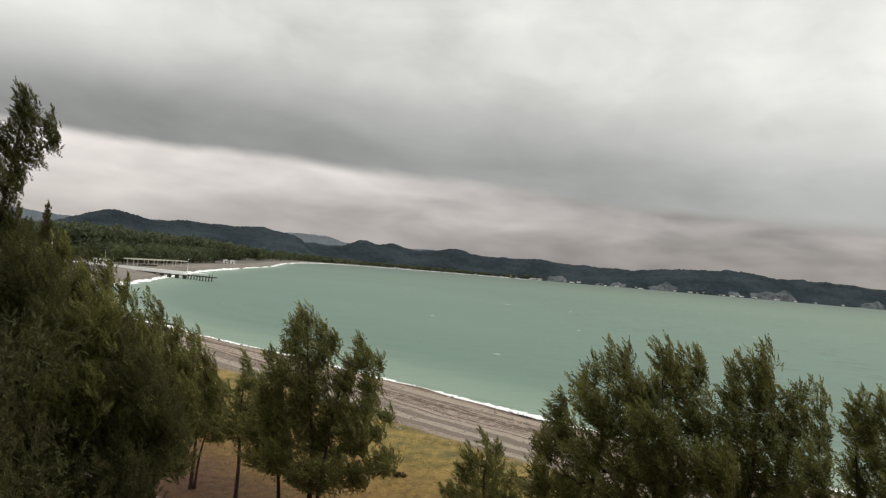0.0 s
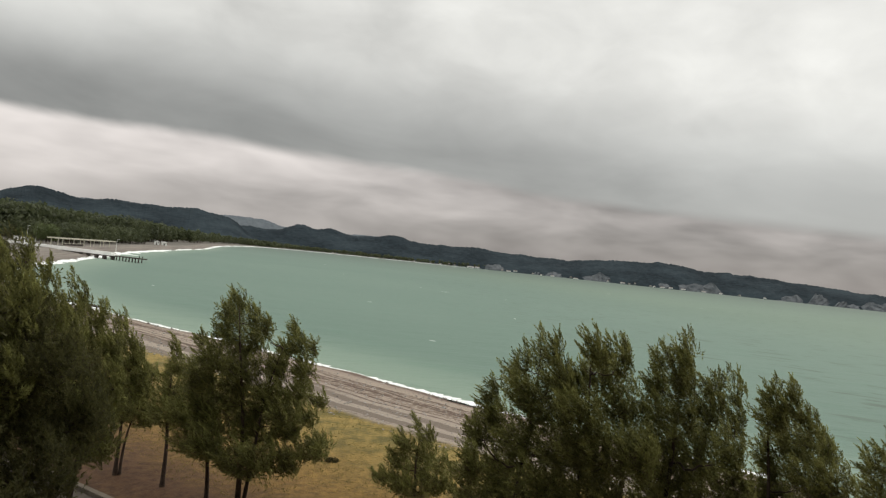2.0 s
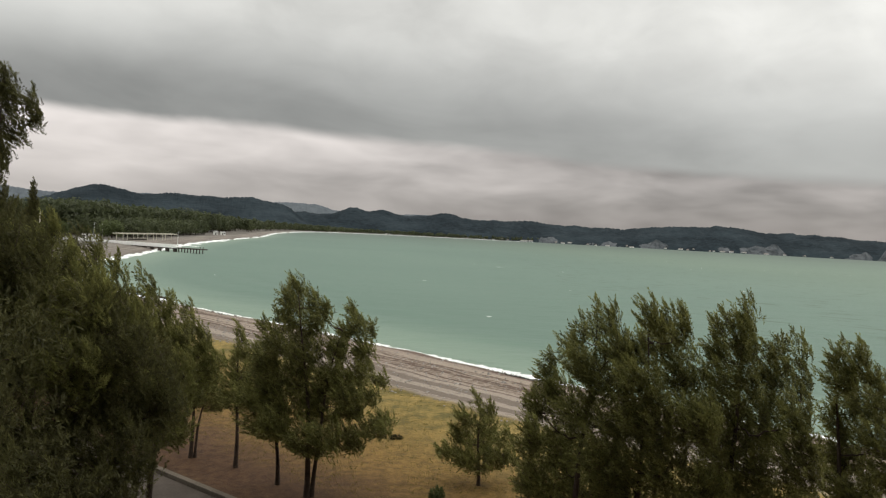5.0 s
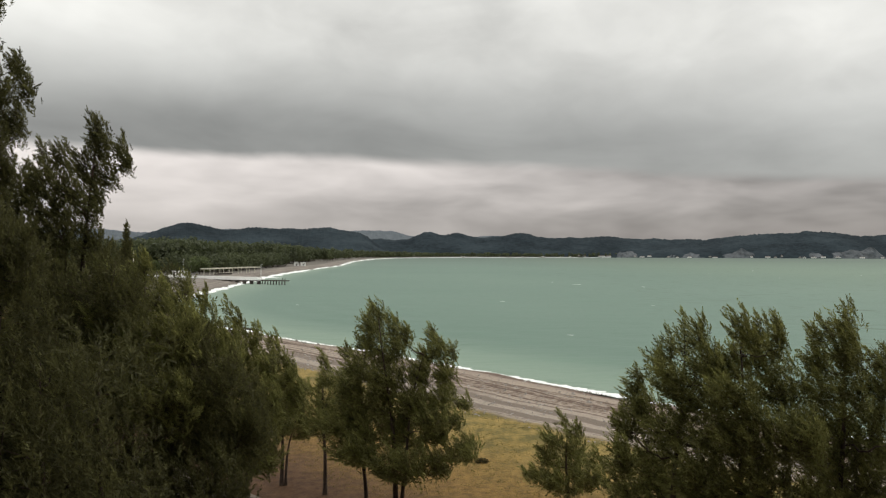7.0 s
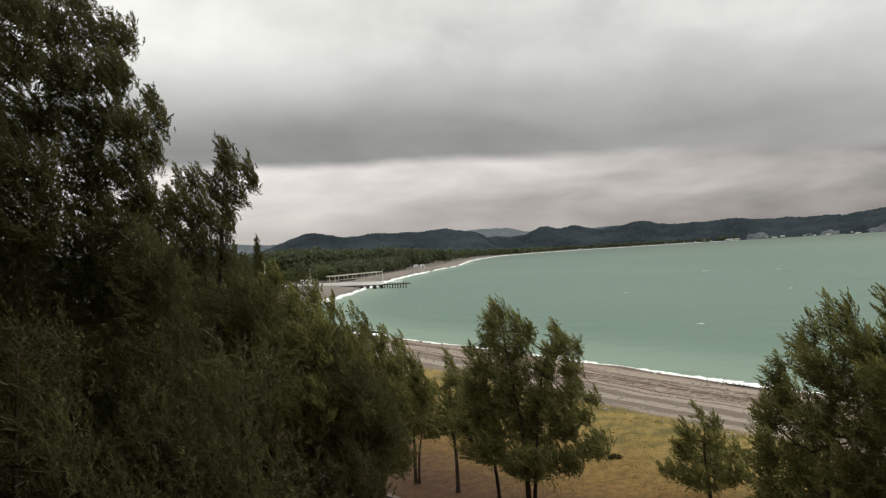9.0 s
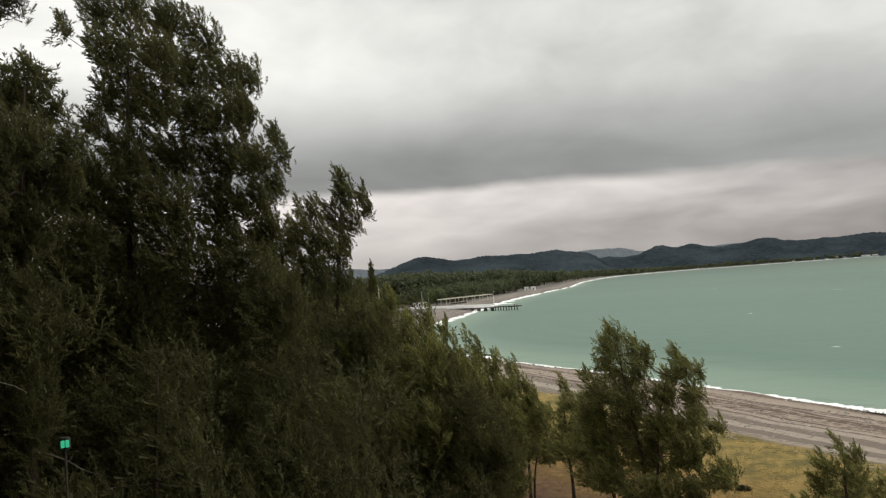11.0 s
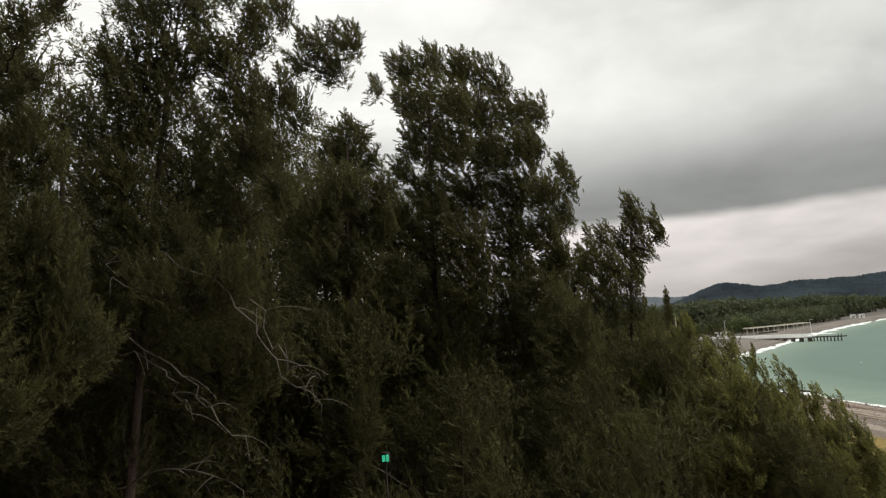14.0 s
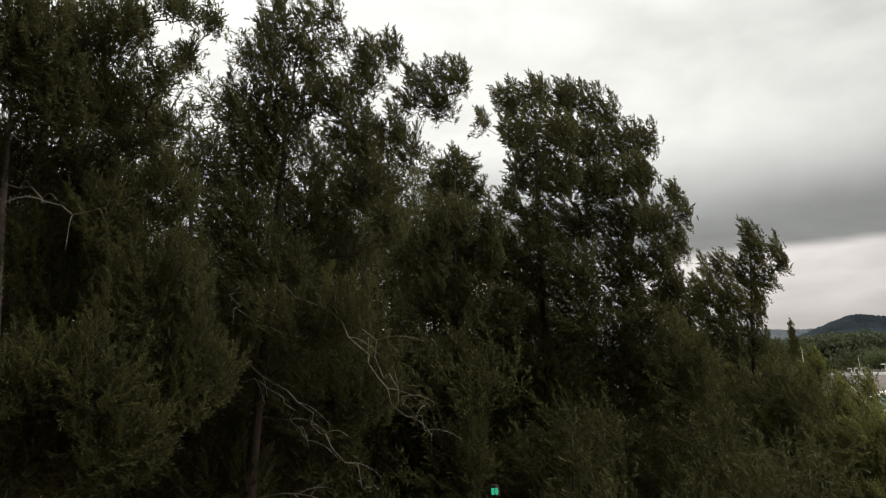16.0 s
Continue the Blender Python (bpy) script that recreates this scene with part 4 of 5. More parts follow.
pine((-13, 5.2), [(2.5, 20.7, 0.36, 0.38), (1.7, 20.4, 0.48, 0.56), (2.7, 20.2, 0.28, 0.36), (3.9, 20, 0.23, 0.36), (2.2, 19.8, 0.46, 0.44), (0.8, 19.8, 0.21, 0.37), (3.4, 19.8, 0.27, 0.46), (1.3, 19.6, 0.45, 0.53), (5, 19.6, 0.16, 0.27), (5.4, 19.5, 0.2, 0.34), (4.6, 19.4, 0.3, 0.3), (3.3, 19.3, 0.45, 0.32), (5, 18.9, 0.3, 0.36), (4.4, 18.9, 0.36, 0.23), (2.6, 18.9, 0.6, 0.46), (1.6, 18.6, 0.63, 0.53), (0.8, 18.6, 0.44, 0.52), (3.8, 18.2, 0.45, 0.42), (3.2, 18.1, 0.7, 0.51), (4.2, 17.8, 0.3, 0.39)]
     + [(2.2, 17.6, 0.71, 0.53), (1.1, 17.4, 0.69, 0.59), (0.3, 17.4, 0.43, 0.51), (3.2, 17, 0.69, 0.59), (2, 16.5, 0.85, 0.6), (0.8, 16.2, 0.72, 0.6), (3.7, 16.2, 0.31, 0.45), (2.7, 15.6, 0.72, 0.6), (1.3, 15.2, 0.75, 0.6), (1.8, 14.2, 1.45, 0.97), (0.6, 13.7, 1.4, 1.06), (0.1, 13.5, 1.03, 0.92), (2.3, 13.1, 1.46, 1.09), (-0.1, 12.5, 1.02, 0.91), (0.2, 11.5, 1.01, 0.9)], 219, "tall near pine with long side limbs and dead boughs", NEEDLE_SHADED, dead=5, needle=21, width=0.0185, size=0.72, flames=0.95, thick=0.7, airy=0.8, core=2.6)
pine((-14.3, 12.5), [(0.5, 18.9, 0.22, 0.28), (0.1, 18.8, 0.15, 0.25), (0.8, 18.6, 0.2, 0.31), (0.2, 18.2, 0.55, 0.4), (0.9, 17.9, 0.25, 0.34), (0.2, 17.2, 0.73, 0.55), (1.2, 17.1, 0.43, 0.31), (-0.5, 16.4, 0.76, 0.64), (0.7, 16.2, 0.76, 0.64), (0.1, 15.1, 0.9, 0.66), (-0.9, 13, 1.02, 1.02), (-0.1, 12.7, 1.03, 1.03), (-1.3, 11.3, 1.15, 1.15), (-0.3, 11, 1.01, 1.15)], 226, "dark pine half hidden between two taller ones", NEEDLE_SHADED, dead=3, needle=17, width=0.027, size=0.85, airy=0.85, core=2.6)
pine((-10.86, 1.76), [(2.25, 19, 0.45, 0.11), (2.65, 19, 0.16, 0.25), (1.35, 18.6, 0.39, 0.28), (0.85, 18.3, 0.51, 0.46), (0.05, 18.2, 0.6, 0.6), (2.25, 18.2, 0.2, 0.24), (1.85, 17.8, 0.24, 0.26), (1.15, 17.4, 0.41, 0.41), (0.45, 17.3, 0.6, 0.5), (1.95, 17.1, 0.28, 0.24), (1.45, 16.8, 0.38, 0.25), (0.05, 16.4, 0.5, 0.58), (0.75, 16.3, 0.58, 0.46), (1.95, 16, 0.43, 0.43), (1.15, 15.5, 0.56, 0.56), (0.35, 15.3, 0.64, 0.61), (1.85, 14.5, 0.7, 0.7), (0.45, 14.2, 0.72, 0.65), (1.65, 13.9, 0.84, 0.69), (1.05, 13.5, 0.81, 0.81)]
     + [(2.15, 13.4, 0.78, 0.7), (0.35, 13.4, 0.71, 0.64), (0.35, 12.6, 0.7, 0.63), (1.25, 12.5, 0.73, 0.66)], 233, "near pine with a bare pale trunk and sparse shoots", NEEDLE_SHADED, dead=3, needle=21, width=0.0165, size=0.66, flames=1.2, thick=0.7, airy=0.8, core=2.6, lean=-0.05, bark=BARK_LIT)
pine((-10.8, 24.8), [(0.5, 12.4, 0.36, 0.4), (-0, 12, 0.55, 0.47), (0.9, 11.4, 0.6, 0.56), (-0.3, 10.9, 0.89, 0.79), (1.2, 10.1, 1.11, 0.91), (-0.5, 8.9, 1.37, 1.08), (1.3, 7.9, 1.21, 1.11)], 241, "dense dark pine leaning out over the slope", NEEDLE_OLIVE, dead=2)


def dead_bough(way, thick):
    """A bare bough with short side twigs, in world metres."""
    r = np.random.default_rng(int(abs(way[0][0]) * 100))
    p = np.array(way, float)
    for _ in range(2):
        p = np.vstack([p[:1], np.stack([0.75 * p[:-1] + 0.25 * p[1:], 0.25 * p[:-1] + 0.75 * p[1:]], 1).reshape(-1, 3), p[-1:]])
    p[1:-1] += r.standard_normal((len(p) - 2, 3)) * 0.05
    v, f = tube(p, np.linspace(thick, 0.006, len(p)), 6)
    bv, bf, off = list(v), list(f), len(v)
    heading = p[-1] - p[0]
    heading /= np.linalg.norm(heading)
    for j in range(3, len(p), 2):
        e = p[j] + heading * r.uniform(0.1, 0.5) + r.standard_normal(3) * 0.22
        tv, tf = tube(bend(p[j], e, 0.08, 5), np.linspace(0.008, 0.003, 5), 3)
        bv += tv
        bf += [tuple(q + off for q in face) for face in tf]
        off += len(tv)
    return bv, bf


near_pine = [o for o in scene.objects if o.name.startswith("pine_tree") and abs(o.location.x + 13.0) < 0.06 and abs(o.location.y - 5.2) < 0.06][0]
edge_pine = [o for o in scene.objects if o.name.startswith("pine_tree") and abs(o.location.x + 10.8) < 0.15 and o.location.y < 3][0]
round_pine = [o for o in scene.objects if o.name.startswith("pine_tree") and abs(o.location.x + 14.7) < 0.06 and abs(o.location.y - 16.4) < 0.06][0]
for owner, way, thick in (
    (near_pine, [(-12.9, 5.5, 15.4), (-11.0, 6.1, 14.6), (-9.9, 6.7, 13.6), (-9.5, 6.8, 12.7), (-8.9, 7.2, 12.1)], 0.017),
    (near_pine, [(-13.0, 5.4, 13.8), (-11.8, 5.5, 13.5), (-10.7, 6.1, 12.5), (-10.3, 6.2, 12.0), (-9.7, 6.7, 11.3)], 0.016),
    (near_pine, [(-12.9, 5.4, 14.2), (-11.6, 5.4, 15.0), (-11.5, 5.1, 14.5), (-11.1, 5.4, 14.0)], 0.013),
    (near_pine, [(-13.0, 5.3, 13.3), (-11.4, 5.7, 13.1), (-10.9, 5.8, 12.6), (-10.6, 6.0, 12.1)], 0.013),
    (near_pine, [(-12.7, 5.8, 14.6), (-10.4, 6.9, 14.0), (-9.6, 7.0, 13.0), (-9.4, 7.0, 12.6), (-9.0, 7.3, 12.5)], 0.013),
    (edge_pine, [(-10.9, 1.7, 15.9), (-10.0, 1.9, 15.5), (-9.6, 2.3, 15.3), (-9.4, 2.6, 15.3)], 0.015),
    (round_pine, [(-14.9, 16.0, 13.0), (-14.5, 14.9, 13.3), (-13.5, 14.9, 13.9)], 0.015),
):
    bv, bf = dead_bough(way, thick)
    o = owner.location
    mesh_object("dead_bough", [Vector(q) - o for q in bv], bf, DEADWOOD, owner, "bare grey dead bough")

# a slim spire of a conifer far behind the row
pine((-40.2, 91.6), [(0, 16.7, 0.12, 0.35), (0, 16.0, 0.22, 0.4), (0, 15.2, 0.38, 0.45), (0.1, 14.3, 0.55, 0.5), (-0.1, 13.2, 0.7, 0.6), (0.1, 11.8, 0.9, 0.8), (0, 10.0, 1.1, 1.0), (0, 7.6, 1.3, 1.3)], 771, "slim dark spire-shaped conifer beyond the pines", NEEDLE_SHADED, needle=9, width=0.09, size=0.9, flames=0.7, twigs=0.2)



# pines that fill the wood beside the house
def wood_pine(seed, h, low, wide, label, density, width, count, group):
    r = random.Random(seed)
    lobes = [(r.uniform(-0.3, 0.3), h - 0.7, 0.55, 0.8)]
    rows = 17
    for k in range(rows):
        f = (k + r.random()) / rows
        w = wide * (0.25 + 0.75 * min(1, f * 1.7))
        a = k * 2.4 + r.random()
        lobes.append((w * math.cos(a), h - 1.1 - f * (h - low), r.uniform(0.9, 1.45), r.uniform(0.8, 1.2), w * math.sin(a)))
    return pine((0.0, 30.0), [tuple(round(v, 2) for v in l) for l in lobes], seed, label, NEEDLE_SHADED, flames=density, width=width, needle=count, group=group, shoots=7, twigs=0.1, size=1.2, airy=0.9, core=0.52, slim=0.42)


def stand(models, spots, seed):
    r = random.Random(seed)
    for k, (turn, d) in enumerate(spots):
        a = radians(turn)
        m = pose(-math.sin(a) * d, math.cos(a) * d, 0, 0, 0, r.uniform(-40, 40))
        if k < len(models):
            models[k].matrix_basis = m
        else:
            copy_thing(models[k % len(models)], m)


near_label = "bushy dark pine with living boughs down to the ground"
near_group = "bushy pines beside the house"
stand([wood_pine(401, 11.0, 1.2, 2.6, near_label, 0.46, 0.040, 8, near_group), wood_pine(402, 12.8, 1.5, 2.8, near_label, 0.46, 0.040, 8, near_group)],
      [(25.5, 24), (37, 24), (29, 21), (43.5, 22), (52, 24), (34, 29), (46, 31), (39, 35), (27, 32), (58, 21), (66, 19)], 31)
tall_label = "tall bushy pine crowding behind the near ones"
stand([wood_pine(403, 16.0, 2.5, 3.2, tall_label, 0.46, 0.040, 8, near_group), wood_pine(404, 18.5, 4.0, 3.2, tall_label, 0.46, 0.040, 8, near_group)],
      [(56, 25), (68, 25), (62, 29), (74, 21), (50, 30), (80, 19), (54, 21), (60, 23.5), (65, 21.5), (70, 24), (76, 24), (57.5, 18.5), (70, 18), (50.5, 20.5), (63.5, 18.2), (76, 18.5), (45.2, 25), (41.5, 28), (44.6, 27), (52.6, 25.5)], 33)
stand([wood_pine(405, 23.0, 7.0, 3.0, tall_label, 0.46, 0.040, 8, near_group)], [(79.5, 16.5), (73, 27), (69, 23), (64.8, 25.5), (75.5, 22), (54.5, 27), (51.3, 30.5), (56.5, 29), (45, 46)], 35)
far_label = "tall dark pine deep in the wood"
stand([wood_pine(411, 15.0, 4.0, 3.2, far_label, 0.34, 0.055, 5, "pines deep in the wood"), wood_pine(412, 17.0, 5.0, 3.4, far_label, 0.34, 0.055, 5, "pines deep in the wood")],
      [(50, 41), (57, 39), (44, 48), (40, 58), (47, 64), (34, 64), (29, 70)], 32)
stand([wood_pine(413, 12.0, 2.0, 3.2, far_label, 0.34, 0.055, 5, "pines deep in the wood")], [(23, 74), (26, 92), (21.4, 60), (24.6, 58), (28.2, 52)], 36)
stand([wood_pine(421, 9.6, 1.0, 2.4, near_label, 0.46, 0.040, 8, near_group)], [(31.5, 20.5), (21.8, 31), (35.5, 25.5), (27.2, 25.5), (40.5, 27.5)], 37)
stand([wood_pine(422, 12.2, 1.5, 2.3, near_label, 0.46, 0.040, 8, near_group)], [(31.8, 22.5), (34.5, 25), (40.5, 19)], 38)


# ---- path and kerb under the trees ----
def strip(name, x0, y0, x1, y1, w0, w1, z0, z1, mat, label, category, bevel=0.0, kind="structure"):
    length, turn = math.hypot(x1 - x0, y1 - y0), math.degrees(math.atan2(y1 - y0, x1 - x0))
    ob = part(name, boxed(0, w0, z0, length, w1, z1, bevel=bevel), mat, None)
    ob.matrix_basis = pose(x0, y0, 0, 0, 0, turn)
    return tagged(ob, label, category, kind=kind)


strip("pavement", -19, 46.7, 10, 20.4, -3.7, -0.62, -0.3, 0.05, PAVING, "worn brown-grey asphalt path beside a low kerb wall", "path")
KERB = mottled("weathered_kerb", (0.095, 0.078, 0.060), (0.170, 0.142, 0.112), 0.6, 8.0, 0.9, 0.4, 0.01)
kerb = strip("kerb", -19, 46.7, 10, 20.4, -0.56, -0.22, -0.3, 0.24, KERB, "low pale concrete kerb wall along the path", "kerb", 0.02)


# ---- pier, pergola, cabins ----
def pier():
    root = empty("pier", -172, 407, 0, math.degrees(math.atan2(-48, 95)))
    length = 106.0
    part("deck", boxed(-12, -1.8, -0.55, length - 16, 1.8, 0.2), WHITE, root, "pale concrete pier deck")
    for y in (-1.8, 1.6):
        part("parapet", boxed(-12, y, 0.2, length - 18, y + 0.2, 1.0), WHITE, root, "low white parapet")
    part("landing_stage", boxed(length - 16, -1.5, -0.75, length, 1.5, -0.25), RUST, root, "lower dark timber landing stage")
    part("edge_beam", boxed(52, -1.95, -1.05, length - 16, -1.82, -0.56), RUST, root, "rust-stained beam under the deck")
    # broad bents carry the deck, slimmer ones the landing stage
    for k in range(8):
        x = 55 + k * 4.8
        part("support_bent", boxed(x - 0.9, -1.75, -5.2, x + 0.9, -0.7, -0.56, bevel=0.06), RUST, root)
    for k in range(9):
        x = length - 15.2 + k * 1.8
        bm = bmesh.new()
        bmesh.ops.create_cone(bm, cap_ends=True, segments=8, radius1=0.30, radius2=0.26, depth=4.25, matrix=Matrix.Translation((x, -1.2, -2.88)))
        part("support_post", bm, RUST, root)
    for x in (length - 0.6, length - 2.2):
        part("mooring_post", boxed(x - 0.14, -1.4, -0.24, x + 0.14, -1.12, 0.75, bevel=0.03), RUST, root)
    return tagged(root, "long concrete beach pier on dark piles", "pier")


CREAM = mottled("cream_paint", (0.45, 0.43, 0.34), (0.62, 0.59, 0.49), 0.5, 5.0, 0.7, 0.1, 0.005)


def pergola():
    root = empty("pergola", -141, 436, 0, math.degrees(math.atan2(60, 13)))
    for k in range(6):
        for y in (0, 4):
            part("post", boxed(k * 11.6 - 0.14, y - 0.14, -0.1, k * 11.6 + 0.14, y + 0.14, 3.5), CREAM, root)
    for y in (0, 4):
        part("beam", boxed(-4, y - 0.25, 3.45, 66, y + 0.25, 4.0), CREAM, root)
    for k in range(12):
        part("rafter", boxed(k * 5.4 - 0.12, -0.8, 4.0, k * 5.4 + 0.12, 4.8, 4.2), CREAM, root)
    part("low_wall", boxed(3, -1.6, -0.1, 24, -1.2, 1.0), RUST, root, "low dark wall under the pergola")
    part("coping", boxed(2.8, -1.75, 1.0, 24.2, -1.05, 1.15), CREAM, root)
    return tagged(root, "long cream beach pergola on slim posts", "pergola")


def cabin(x, y, z, turn, w, d, h, label, roof=None):
    root = empty("beach_cabin", x, y, z, turn)
    part("wall", boxed(-w / 2, -d / 2, -0.4, w / 2, d / 2, h, bevel=0.03), WHITE, root)
    part("roof", boxed(-w / 2 - 0.3, -d / 2 - 0.3, h, w / 2 + 0.3, d / 2 + 0.3, h + 0.25), roof or ROOF, root)
    part("door", boxed(-0.5, -d / 2 - 0.06, 0, 0.5, -d / 2 + 0.02, min(2.1, h * 0.75)), RUST, root)
    part("window", boxed(w * 0.2, -d / 2 - 0.05, h * 0.4, w * 0.4, -d / 2 + 0.02, h * 0.7), RUST, root)
    return tagged(root, label, "cabin", "cabins along the beach")


pier()
pergola()
cabin(-161, 791, 0, 12, 5.2, 4, 3.4, "small white cabin on the far beach", WHITE)
cabin(-154.5, 796, 0, 12, 5.2, 4, 3.4, "small white cabin on the far beach", WHITE)
for k in range(3):
    cabin(-162 + k * 3.2, 434 + k * 1.0, 0, 20, 2.3, 2.3, 2.6, "small white changing cabin behind the pier")
cabin(-205, 990, 0, 10, 9, 5, 3.2, "low white building at the end of the beach")


def lamp_post(x, y, h, label):
    root = empty("lamp_post", x, y)
    bm = bmesh.new()
    bmesh.ops.create_cone(bm, cap_ends=True, segments=10, radius1=0.12, radius2=0.06, depth=h, matrix=Matrix.Translation((0, 0, h / 2)))
    part("pole", bm, CREAM if h > 11 else WHITE, root)
    if h > 11:
        return tagged(root, label, "lamp post")
    part("arm", boxed(-0.05, -0.05, h, 1.1, 0.05, h + 0.1), WHITE, root)
    part("lamp_head", boxed(0.6, -0.15, h - 0.06, 1.5, 0.15, h - 0.002, bevel=0.02), CONCRETE, root)
    return tagged(root, label, "lamp post", "lamp posts behind the beach")


lamp_post(-163, 452, 9, "tall white lamp post behind the pier")
lamp_post(-160, 457, 9, "tall white lamp post behind the pier")
lamp_post(-101, 400, 7, "white lamp post beside the pier")


# ---- house behind the camera ----
# unseen wall; its dark brown and height are chosen to shade the near pines
FACADE_DARK = mottled("light_blocking_plaster", (0.09, 0.078, 0.066), (0.16, 0.14, 0.12), 0.3, 5.0, 0.9, 0.2, 0.01)
facade = part("wall_house", boxed(-34, -2.2, -0.5, 30, -1.8, 38), FACADE_DARK, None)
tagged(facade, "plain unseen house wall, dark brown to keep light off the pines", "wall", kind="structure")
balcony = part("balcony_floor", boxed(-2.2, -1.8, EYE - 1.75, 2.2, 0.5, EYE - 1.58), CONCRETE, None)
tagged(balcony, "plain concrete balcony slab", "balcony", kind="structure")


# ---- small things ----
cabin(-122, 265, 0, 25, 11, 6, 4.6, "low white beach building half hidden by pines")
lamp_post(-36.5, 85, 13.2, "pale lamp post rising between the pines")


def green_lamp():
    root = empty("signal_lamp", -11.58, 11.05)
    bm = bmesh.new()
    bmesh.ops.create_cone(bm, cap_ends=True, segments=10, radius1=0.03, radius2=0.02, depth=10.40, matrix=Matrix.Translation((0, 0, 5.19)))
    part("pole", bm, RUST, root)
    part("housing", boxed(-0.10, -0.06, 10.40, 0.10, 0.06, 10.62, bevel=0.015), RUST, root)
    m, gr, b = material("green_glow", 0.4)
    b.inputs["Base Color"].default_value = (0.05, 0.5, 0.3, 1)
    b.inputs["Emission Color"].default_value = (0.05, 0.75, 0.42, 1)
    b.inputs["Emission Strength"].default_value = 0.35
    for k in (-1, 1):
        pane = part("lit_pane", boxed(-0.034, -0.015, -0.07, 0.034, 0.015, 0.07, bevel=0.008), m, root, "lit green pane")
        pane.matrix_basis = Matrix.Translation((0, 0, 10.51)) @ pose(0, 0, 0, 0, 0, 46) @ Matrix.Translation((k * 0.040, -0.13, 0))
    return tagged(root, "small green signal lamp glowing among dark pines", "lamp")


green_lamp()


def foam_patch(x, y, length, turn, r):
    """A short curl of broken water: verts and faces."""
    n = 9
    c, s_ = math.cos(turn), math.sin(turn)
    verts = []
    for i in range(n):
        f = i / (n - 1)
        w = 0.13 * math.sin(math.pi * f) ** 0.7 + 0.02
        px, py = (f - 0.5) * length, 0.25 * length * (f - 0.5) ** 2 + r.uniform(-0.1, 0.1)
        for q, z in ((-w, SEA + 0.06), (0.0, SEA + 0.07 * math.sin(math.pi * f) + 0.06), (w, SEA + 0.06)):
            verts.append((x + px * c - (py + q) * s_, y + px * s_ + (py + q) * c, z))
    faces = [(3 * i + j, 3 * i + j + 1, 3 * i + j + 4, 3 * i + j + 3) for i in range(n - 1) for j in range(2)]
    return verts, faces


rf = random.Random(77)
cv, cf = [], []
caps = [(69.6, 372, 5), (24.5, 138, 1.6), (97, 348, 2.5), (-44, 218, 1.0), (19.7, 236, 1.8), (143, 259, 2.0)]
caps += [(rf.uniform(-20, 420), rf.uniform(160, 900), rf.uniform(0.8, 2.6)) for _ in range(18)]
for x, y, length in caps:
    v, f = foam_patch(x, y, length, rf.uniform(-0.4, 0.4), rf)
    cf += [tuple(q + len(cv) for q in face) for face in f]
    cv += v
tagged(mesh_object("whitecaps", cv, cf, FOAM, smooth=True), "scattered small whitecaps on the choppy bay", "waves", kind="stuff")

def rock(x, y, z, size, seed, label, category, mat, name, group=""):
    bm = bmesh.new()
    bmesh.ops.create_icosphere(bm, subdivisions=2, radius=1.0)
    for v in bm.verts:
        k = 1 + 0.5 * noise.noise(v.co * 1.3 + Vector((seed, 0, 0)))
        v.co = Vector((v.co.x * k * size, v.co.y * k * size * 0.8, v.co.z * k * size * 0.55))
    ob = part(name, bm, mat, None, smooth=True)
    ob.matrix_basis = pose(x, y, z, 0, 0, seed * 40)
    return tagged(ob, label, category, group)


for k in range(5):
    rock(-41.5 + k * 1.0, 148.3 - k * 0.85, SEA + 0.1, 0.75 - 0.07 * k, k + 1.0, "dark wet boulder of a short groyne", "boulder", RUST, "boulder", "boulders of the groyne")


# ---- tufts and stones ----
def tufts(name, spots, mat, label, tall, blades, seed):
    r = np.random.default_rng(seed)
    n = len(spots)
    root = np.repeat(np.column_stack([spots, np.zeros(n)]), blades, 0) + r.standard_normal((n * blades, 3)) * np.array([0.10, 0.10, 0])
    way = r.standard_normal((n * blades, 3)) * 0.45 + np.array([0, 0, 1.0])
    side = np.cross(way, r.standard_normal((n * blades, 3)))
    side /= np.linalg.norm(side, axis=1)[:, None]
    h = tall * r.uniform(0.5, 1.3, (n * blades, 1))
    tri = np.stack([root - side * 0.02, root + side * 0.02, root + way * h], 1).reshape(-1, 3)
    return tagged(mesh_object(name, tri, np.arange(len(tri)).reshape(-1, 3), mat), label, "grass", kind="stuff")


GRASS = foliage("dry_grass", (0.130, 0.115, 0.038), (0.290, 0.225, 0.080), 0.6)
rt = np.random.default_rng(55)
field = np.column_stack([rt.uniform(-14, 26, 16000), rt.uniform(26, 72, 16000)])
inland, _ = shore_of(field)
field = field[(inland > 24.2) & (inland < 44)]
tufts("dry_grass", field, GRASS, "short dry yellow-green grass behind the beach", 0.06, 4, 56)

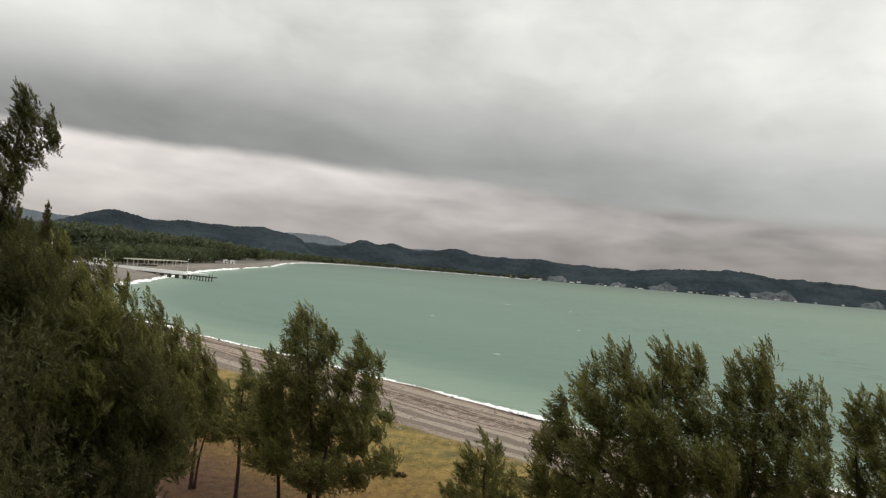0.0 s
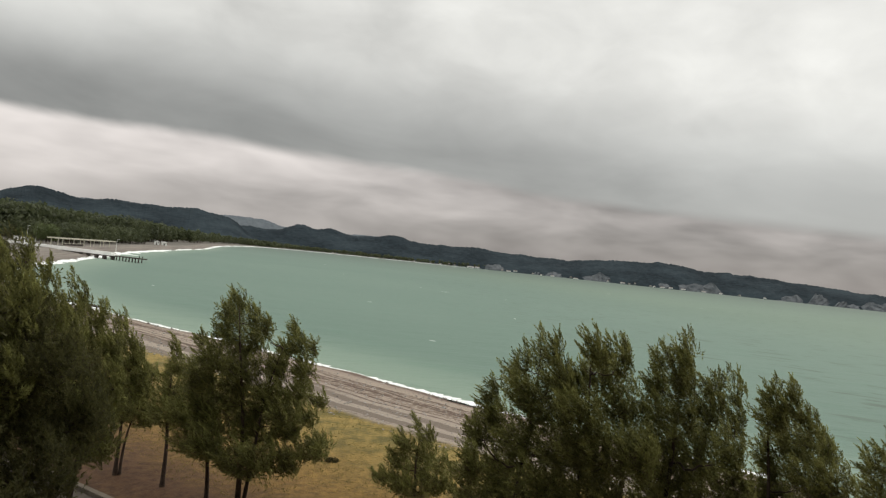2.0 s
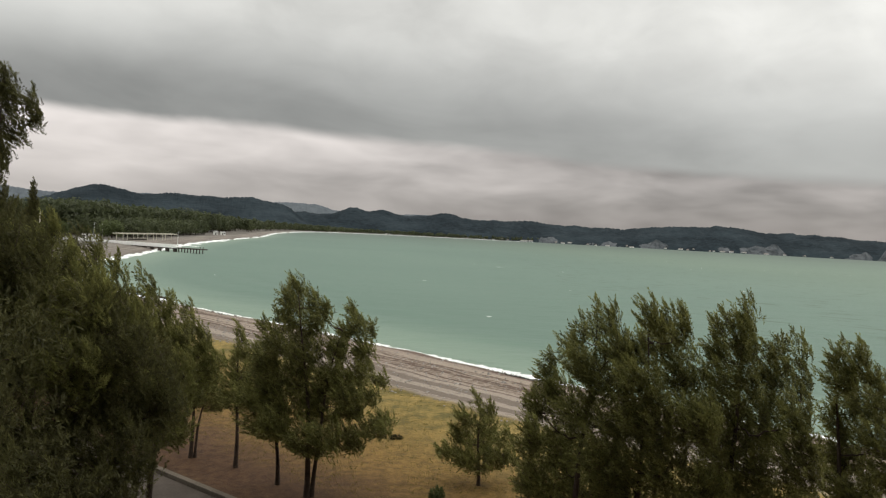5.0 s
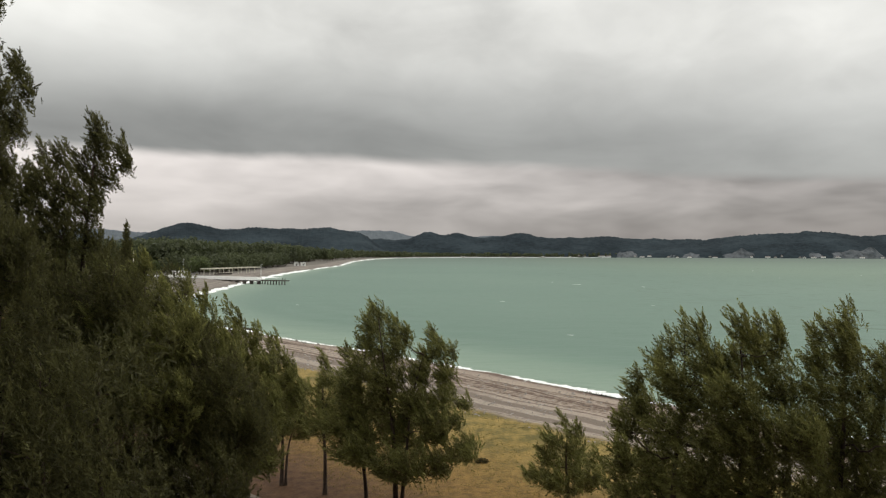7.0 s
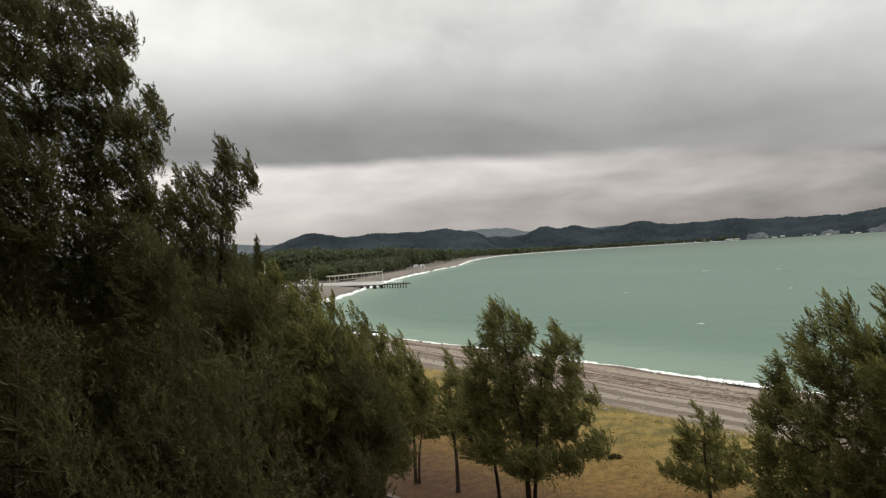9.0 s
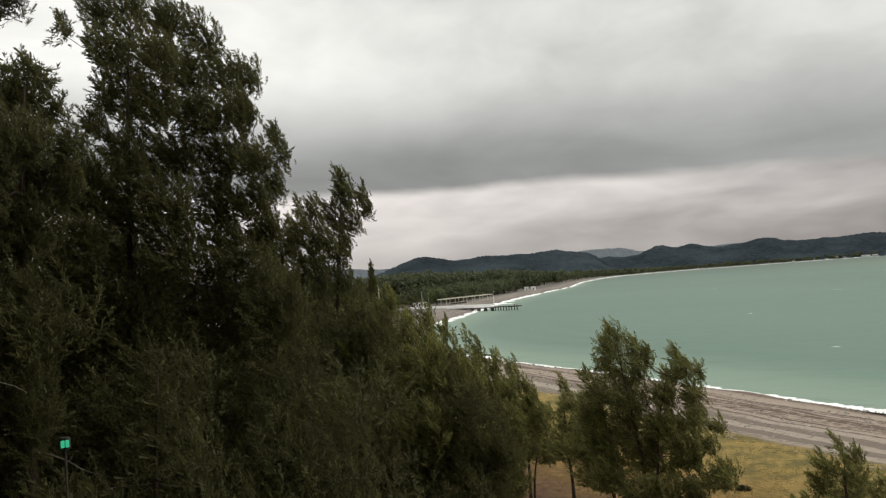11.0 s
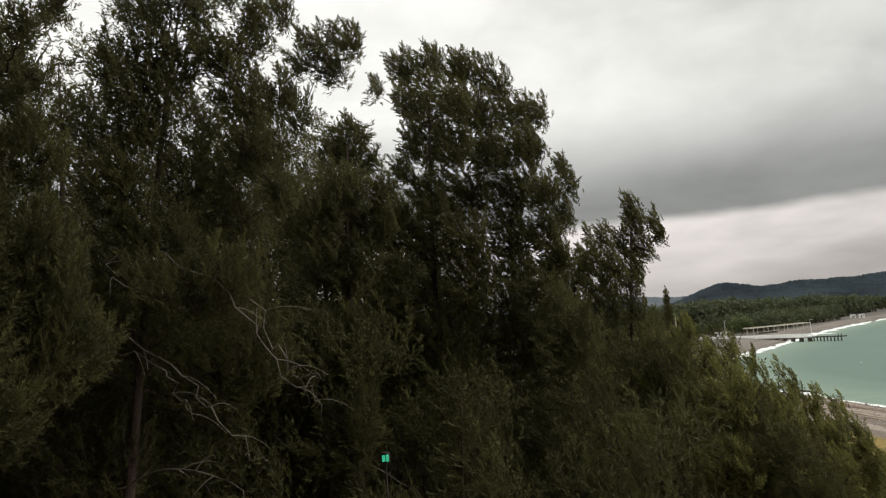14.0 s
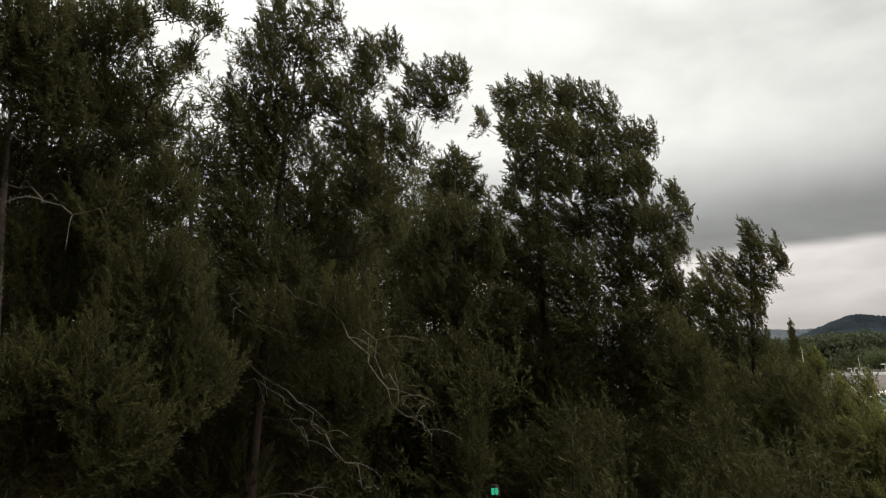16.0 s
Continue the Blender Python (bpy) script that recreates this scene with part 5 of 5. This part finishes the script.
SCRUB = foliage("low_scrub", (0.03, 0.03, 0.013), (0.075, 0.065, 0.028), 2.0)
for k, (x, y, size) in enumerate([(2.5, 45.0, 0.38), (-1.5, 50.5, 0.25)]):
    r = np.random.default_rng(90 + k)
    m = 160
    d = r.standard_normal((m, 3))
    d /= np.linalg.norm(d, axis=1)[:, None]
    pos = np.array([0, 0, 0.05]) + np.abs(d) * np.sign(d) * np.array([size, size * 0.6, size * 0.35]) * r.random((m, 1)) ** 0.4
    pos[:, 2] = np.abs(pos[:, 2])
    way = d + np.array([0, 0, 0.7])
    way /= np.linalg.norm(way, axis=1)[:, None]
    tri = grow_shoots([shoot_model(r, 10, 0.8, 0.2) for _ in range(3)], pos, way, np.full(m, 0.12), r)[0]
    shrub = mesh_object("shrub", tri, np.arange(len(tri)).reshape(-1, 3), SCRUB)
    shrub.matrix_basis = pose(x, y, 0.0)
    tagged(shrub, "low dark scrubby shrub on the dry grass", "shrub", "shrubs on the grass")

r = np.random.default_rng(97)
m = 150
d = r.standard_normal((m, 3))
d /= np.linalg.norm(d, axis=1)[:, None]
pos = np.abs(r.random((m, 1))) ** 0.4 * d * np.array([0.30, 0.30, 0.45]) + np.array([0, 0, 0.5])
way = 0.5 * d + np.array([0, 0, 0.9])
way /= np.linalg.norm(way, axis=1)[:, None]
tri = grow_shoots([shoot_model(r, 14, 0.6, 0.14) for _ in range(3)], pos, way, np.full(m, 0.22), r)[0]
sapling = mesh_object("shrub", tri, np.arange(len(tri)).reshape(-1, 3), BUSH)
sapling.matrix_basis = pose(4.0, 33.6, 0.0)
tagged(sapling, "small bright green shrub on pine litter", "shrub")

# loose stones and cones
spots = np.column_stack([rt.uniform(-60, 45, 16000), rt.uniform(35, 175, 16000)])
inland, _ = shore_of(spots)
keep = (inland > 1.0) & (inland < 25.5)
spots, inland = spots[keep][:5200], inland[keep][:5200]
sz = rt.uniform(0.04, 0.13, len(spots)) * (1 + 1.2 * (rt.random(len(spots)) > 0.95))
octa = np.array([(1, 0, 0), (0, 1, 0), (-1, 0, 0), (0, -1, 0), (0, 0, 0.7), (0, 0, -0.5)])
of = np.array([(0, 1, 4), (1, 2, 4), (2, 3, 4), (3, 0, 4), (1, 0, 5), (2, 1, 5), (3, 2, 5), (0, 3, 5)])
sv = (np.column_stack([spots, ground_z(inland) + 0.02])[:, None, :] + octa[None] * sz[:, None, None] * rt.uniform(0.6, 1.4, (len(spots), 6, 1))).reshape(-1, 3)
sf = (np.arange(len(spots))[:, None, None] * 6 + of[None]).reshape(-1, 3)
tagged(mesh_object("beach_stones", sv, sf, STONE), "loose grey and brown stones on the pebble beach", "stones", kind="stuff")

# the rounder leafy tree by the pergola
def leafy_tree(x, y, h, w, seed, label):
    r = np.random.default_rng(seed)
    root = empty("leafy_tree", x, y)
    v, f = tube([(0, 0, -0.3), (0.1, 0, h * 0.3), (0, 0.2, h * 0.7)], (0.35, 0.28, 0.1), 8)
    mesh_object("trunk", v, f, BARK, root)
    for k in range(6):
        a = k * 1.05
        v, f = tube([(0.1, 0, h * 0.28), (math.cos(a) * w * 0.3, math.sin(a) * w * 0.3, h * 0.5), (math.cos(a) * w * 0.6, math.sin(a) * w * 0.6, h * 0.65)], (0.18, 0.12, 0.05), 6)
        mesh_object("limb", v, f, BARK, root)
    n = 2600
    c = np.array([(math.cos(a) * w * 0.45, math.sin(a) * w * 0.45, h * (0.45 + 0.12 * (k % 3))) for k, a in enumerate(np.arange(9) * 0.7)])
    mid = c[r.integers(0, 9, n)]
    d = r.standard_normal((n, 3))
    d *= (r.random((n, 1)) ** 0.4) / np.linalg.norm(d, axis=1)[:, None]
    p = mid + d * np.array([w * 0.5, w * 0.5, h * 0.38])
    p[:, 2] = np.maximum(p[:, 2], 0.6)
    a_, b_ = r.standard_normal((n, 3)) * 0.35, r.standard_normal((n, 3)) * 0.35
    tri = np.stack([p - a_, p + a_, p + b_ + np.array([0, 0, 0.4])], 1).reshape(-1, 3)
    mesh_object("crown", tri, np.arange(n * 3).reshape(n, 3), BUSH, root)
    return tagged(root, label, "tree", "leafy trees by the pergola")


leafy_tree(-154, 456, 10.5, 8, 5, "round light-green leafy tree beside the pergola")
leafy_tree(-190, 470, 8, 6, 6, "low light-green leafy tree behind the pier")
leafy_tree(-200, 480, 7.5, 6, 7, "low light-green leafy tree behind the pier")
leafy_tree(-178, 480, 6.5, 5, 8, "low light-green leafy tree behind the pier")
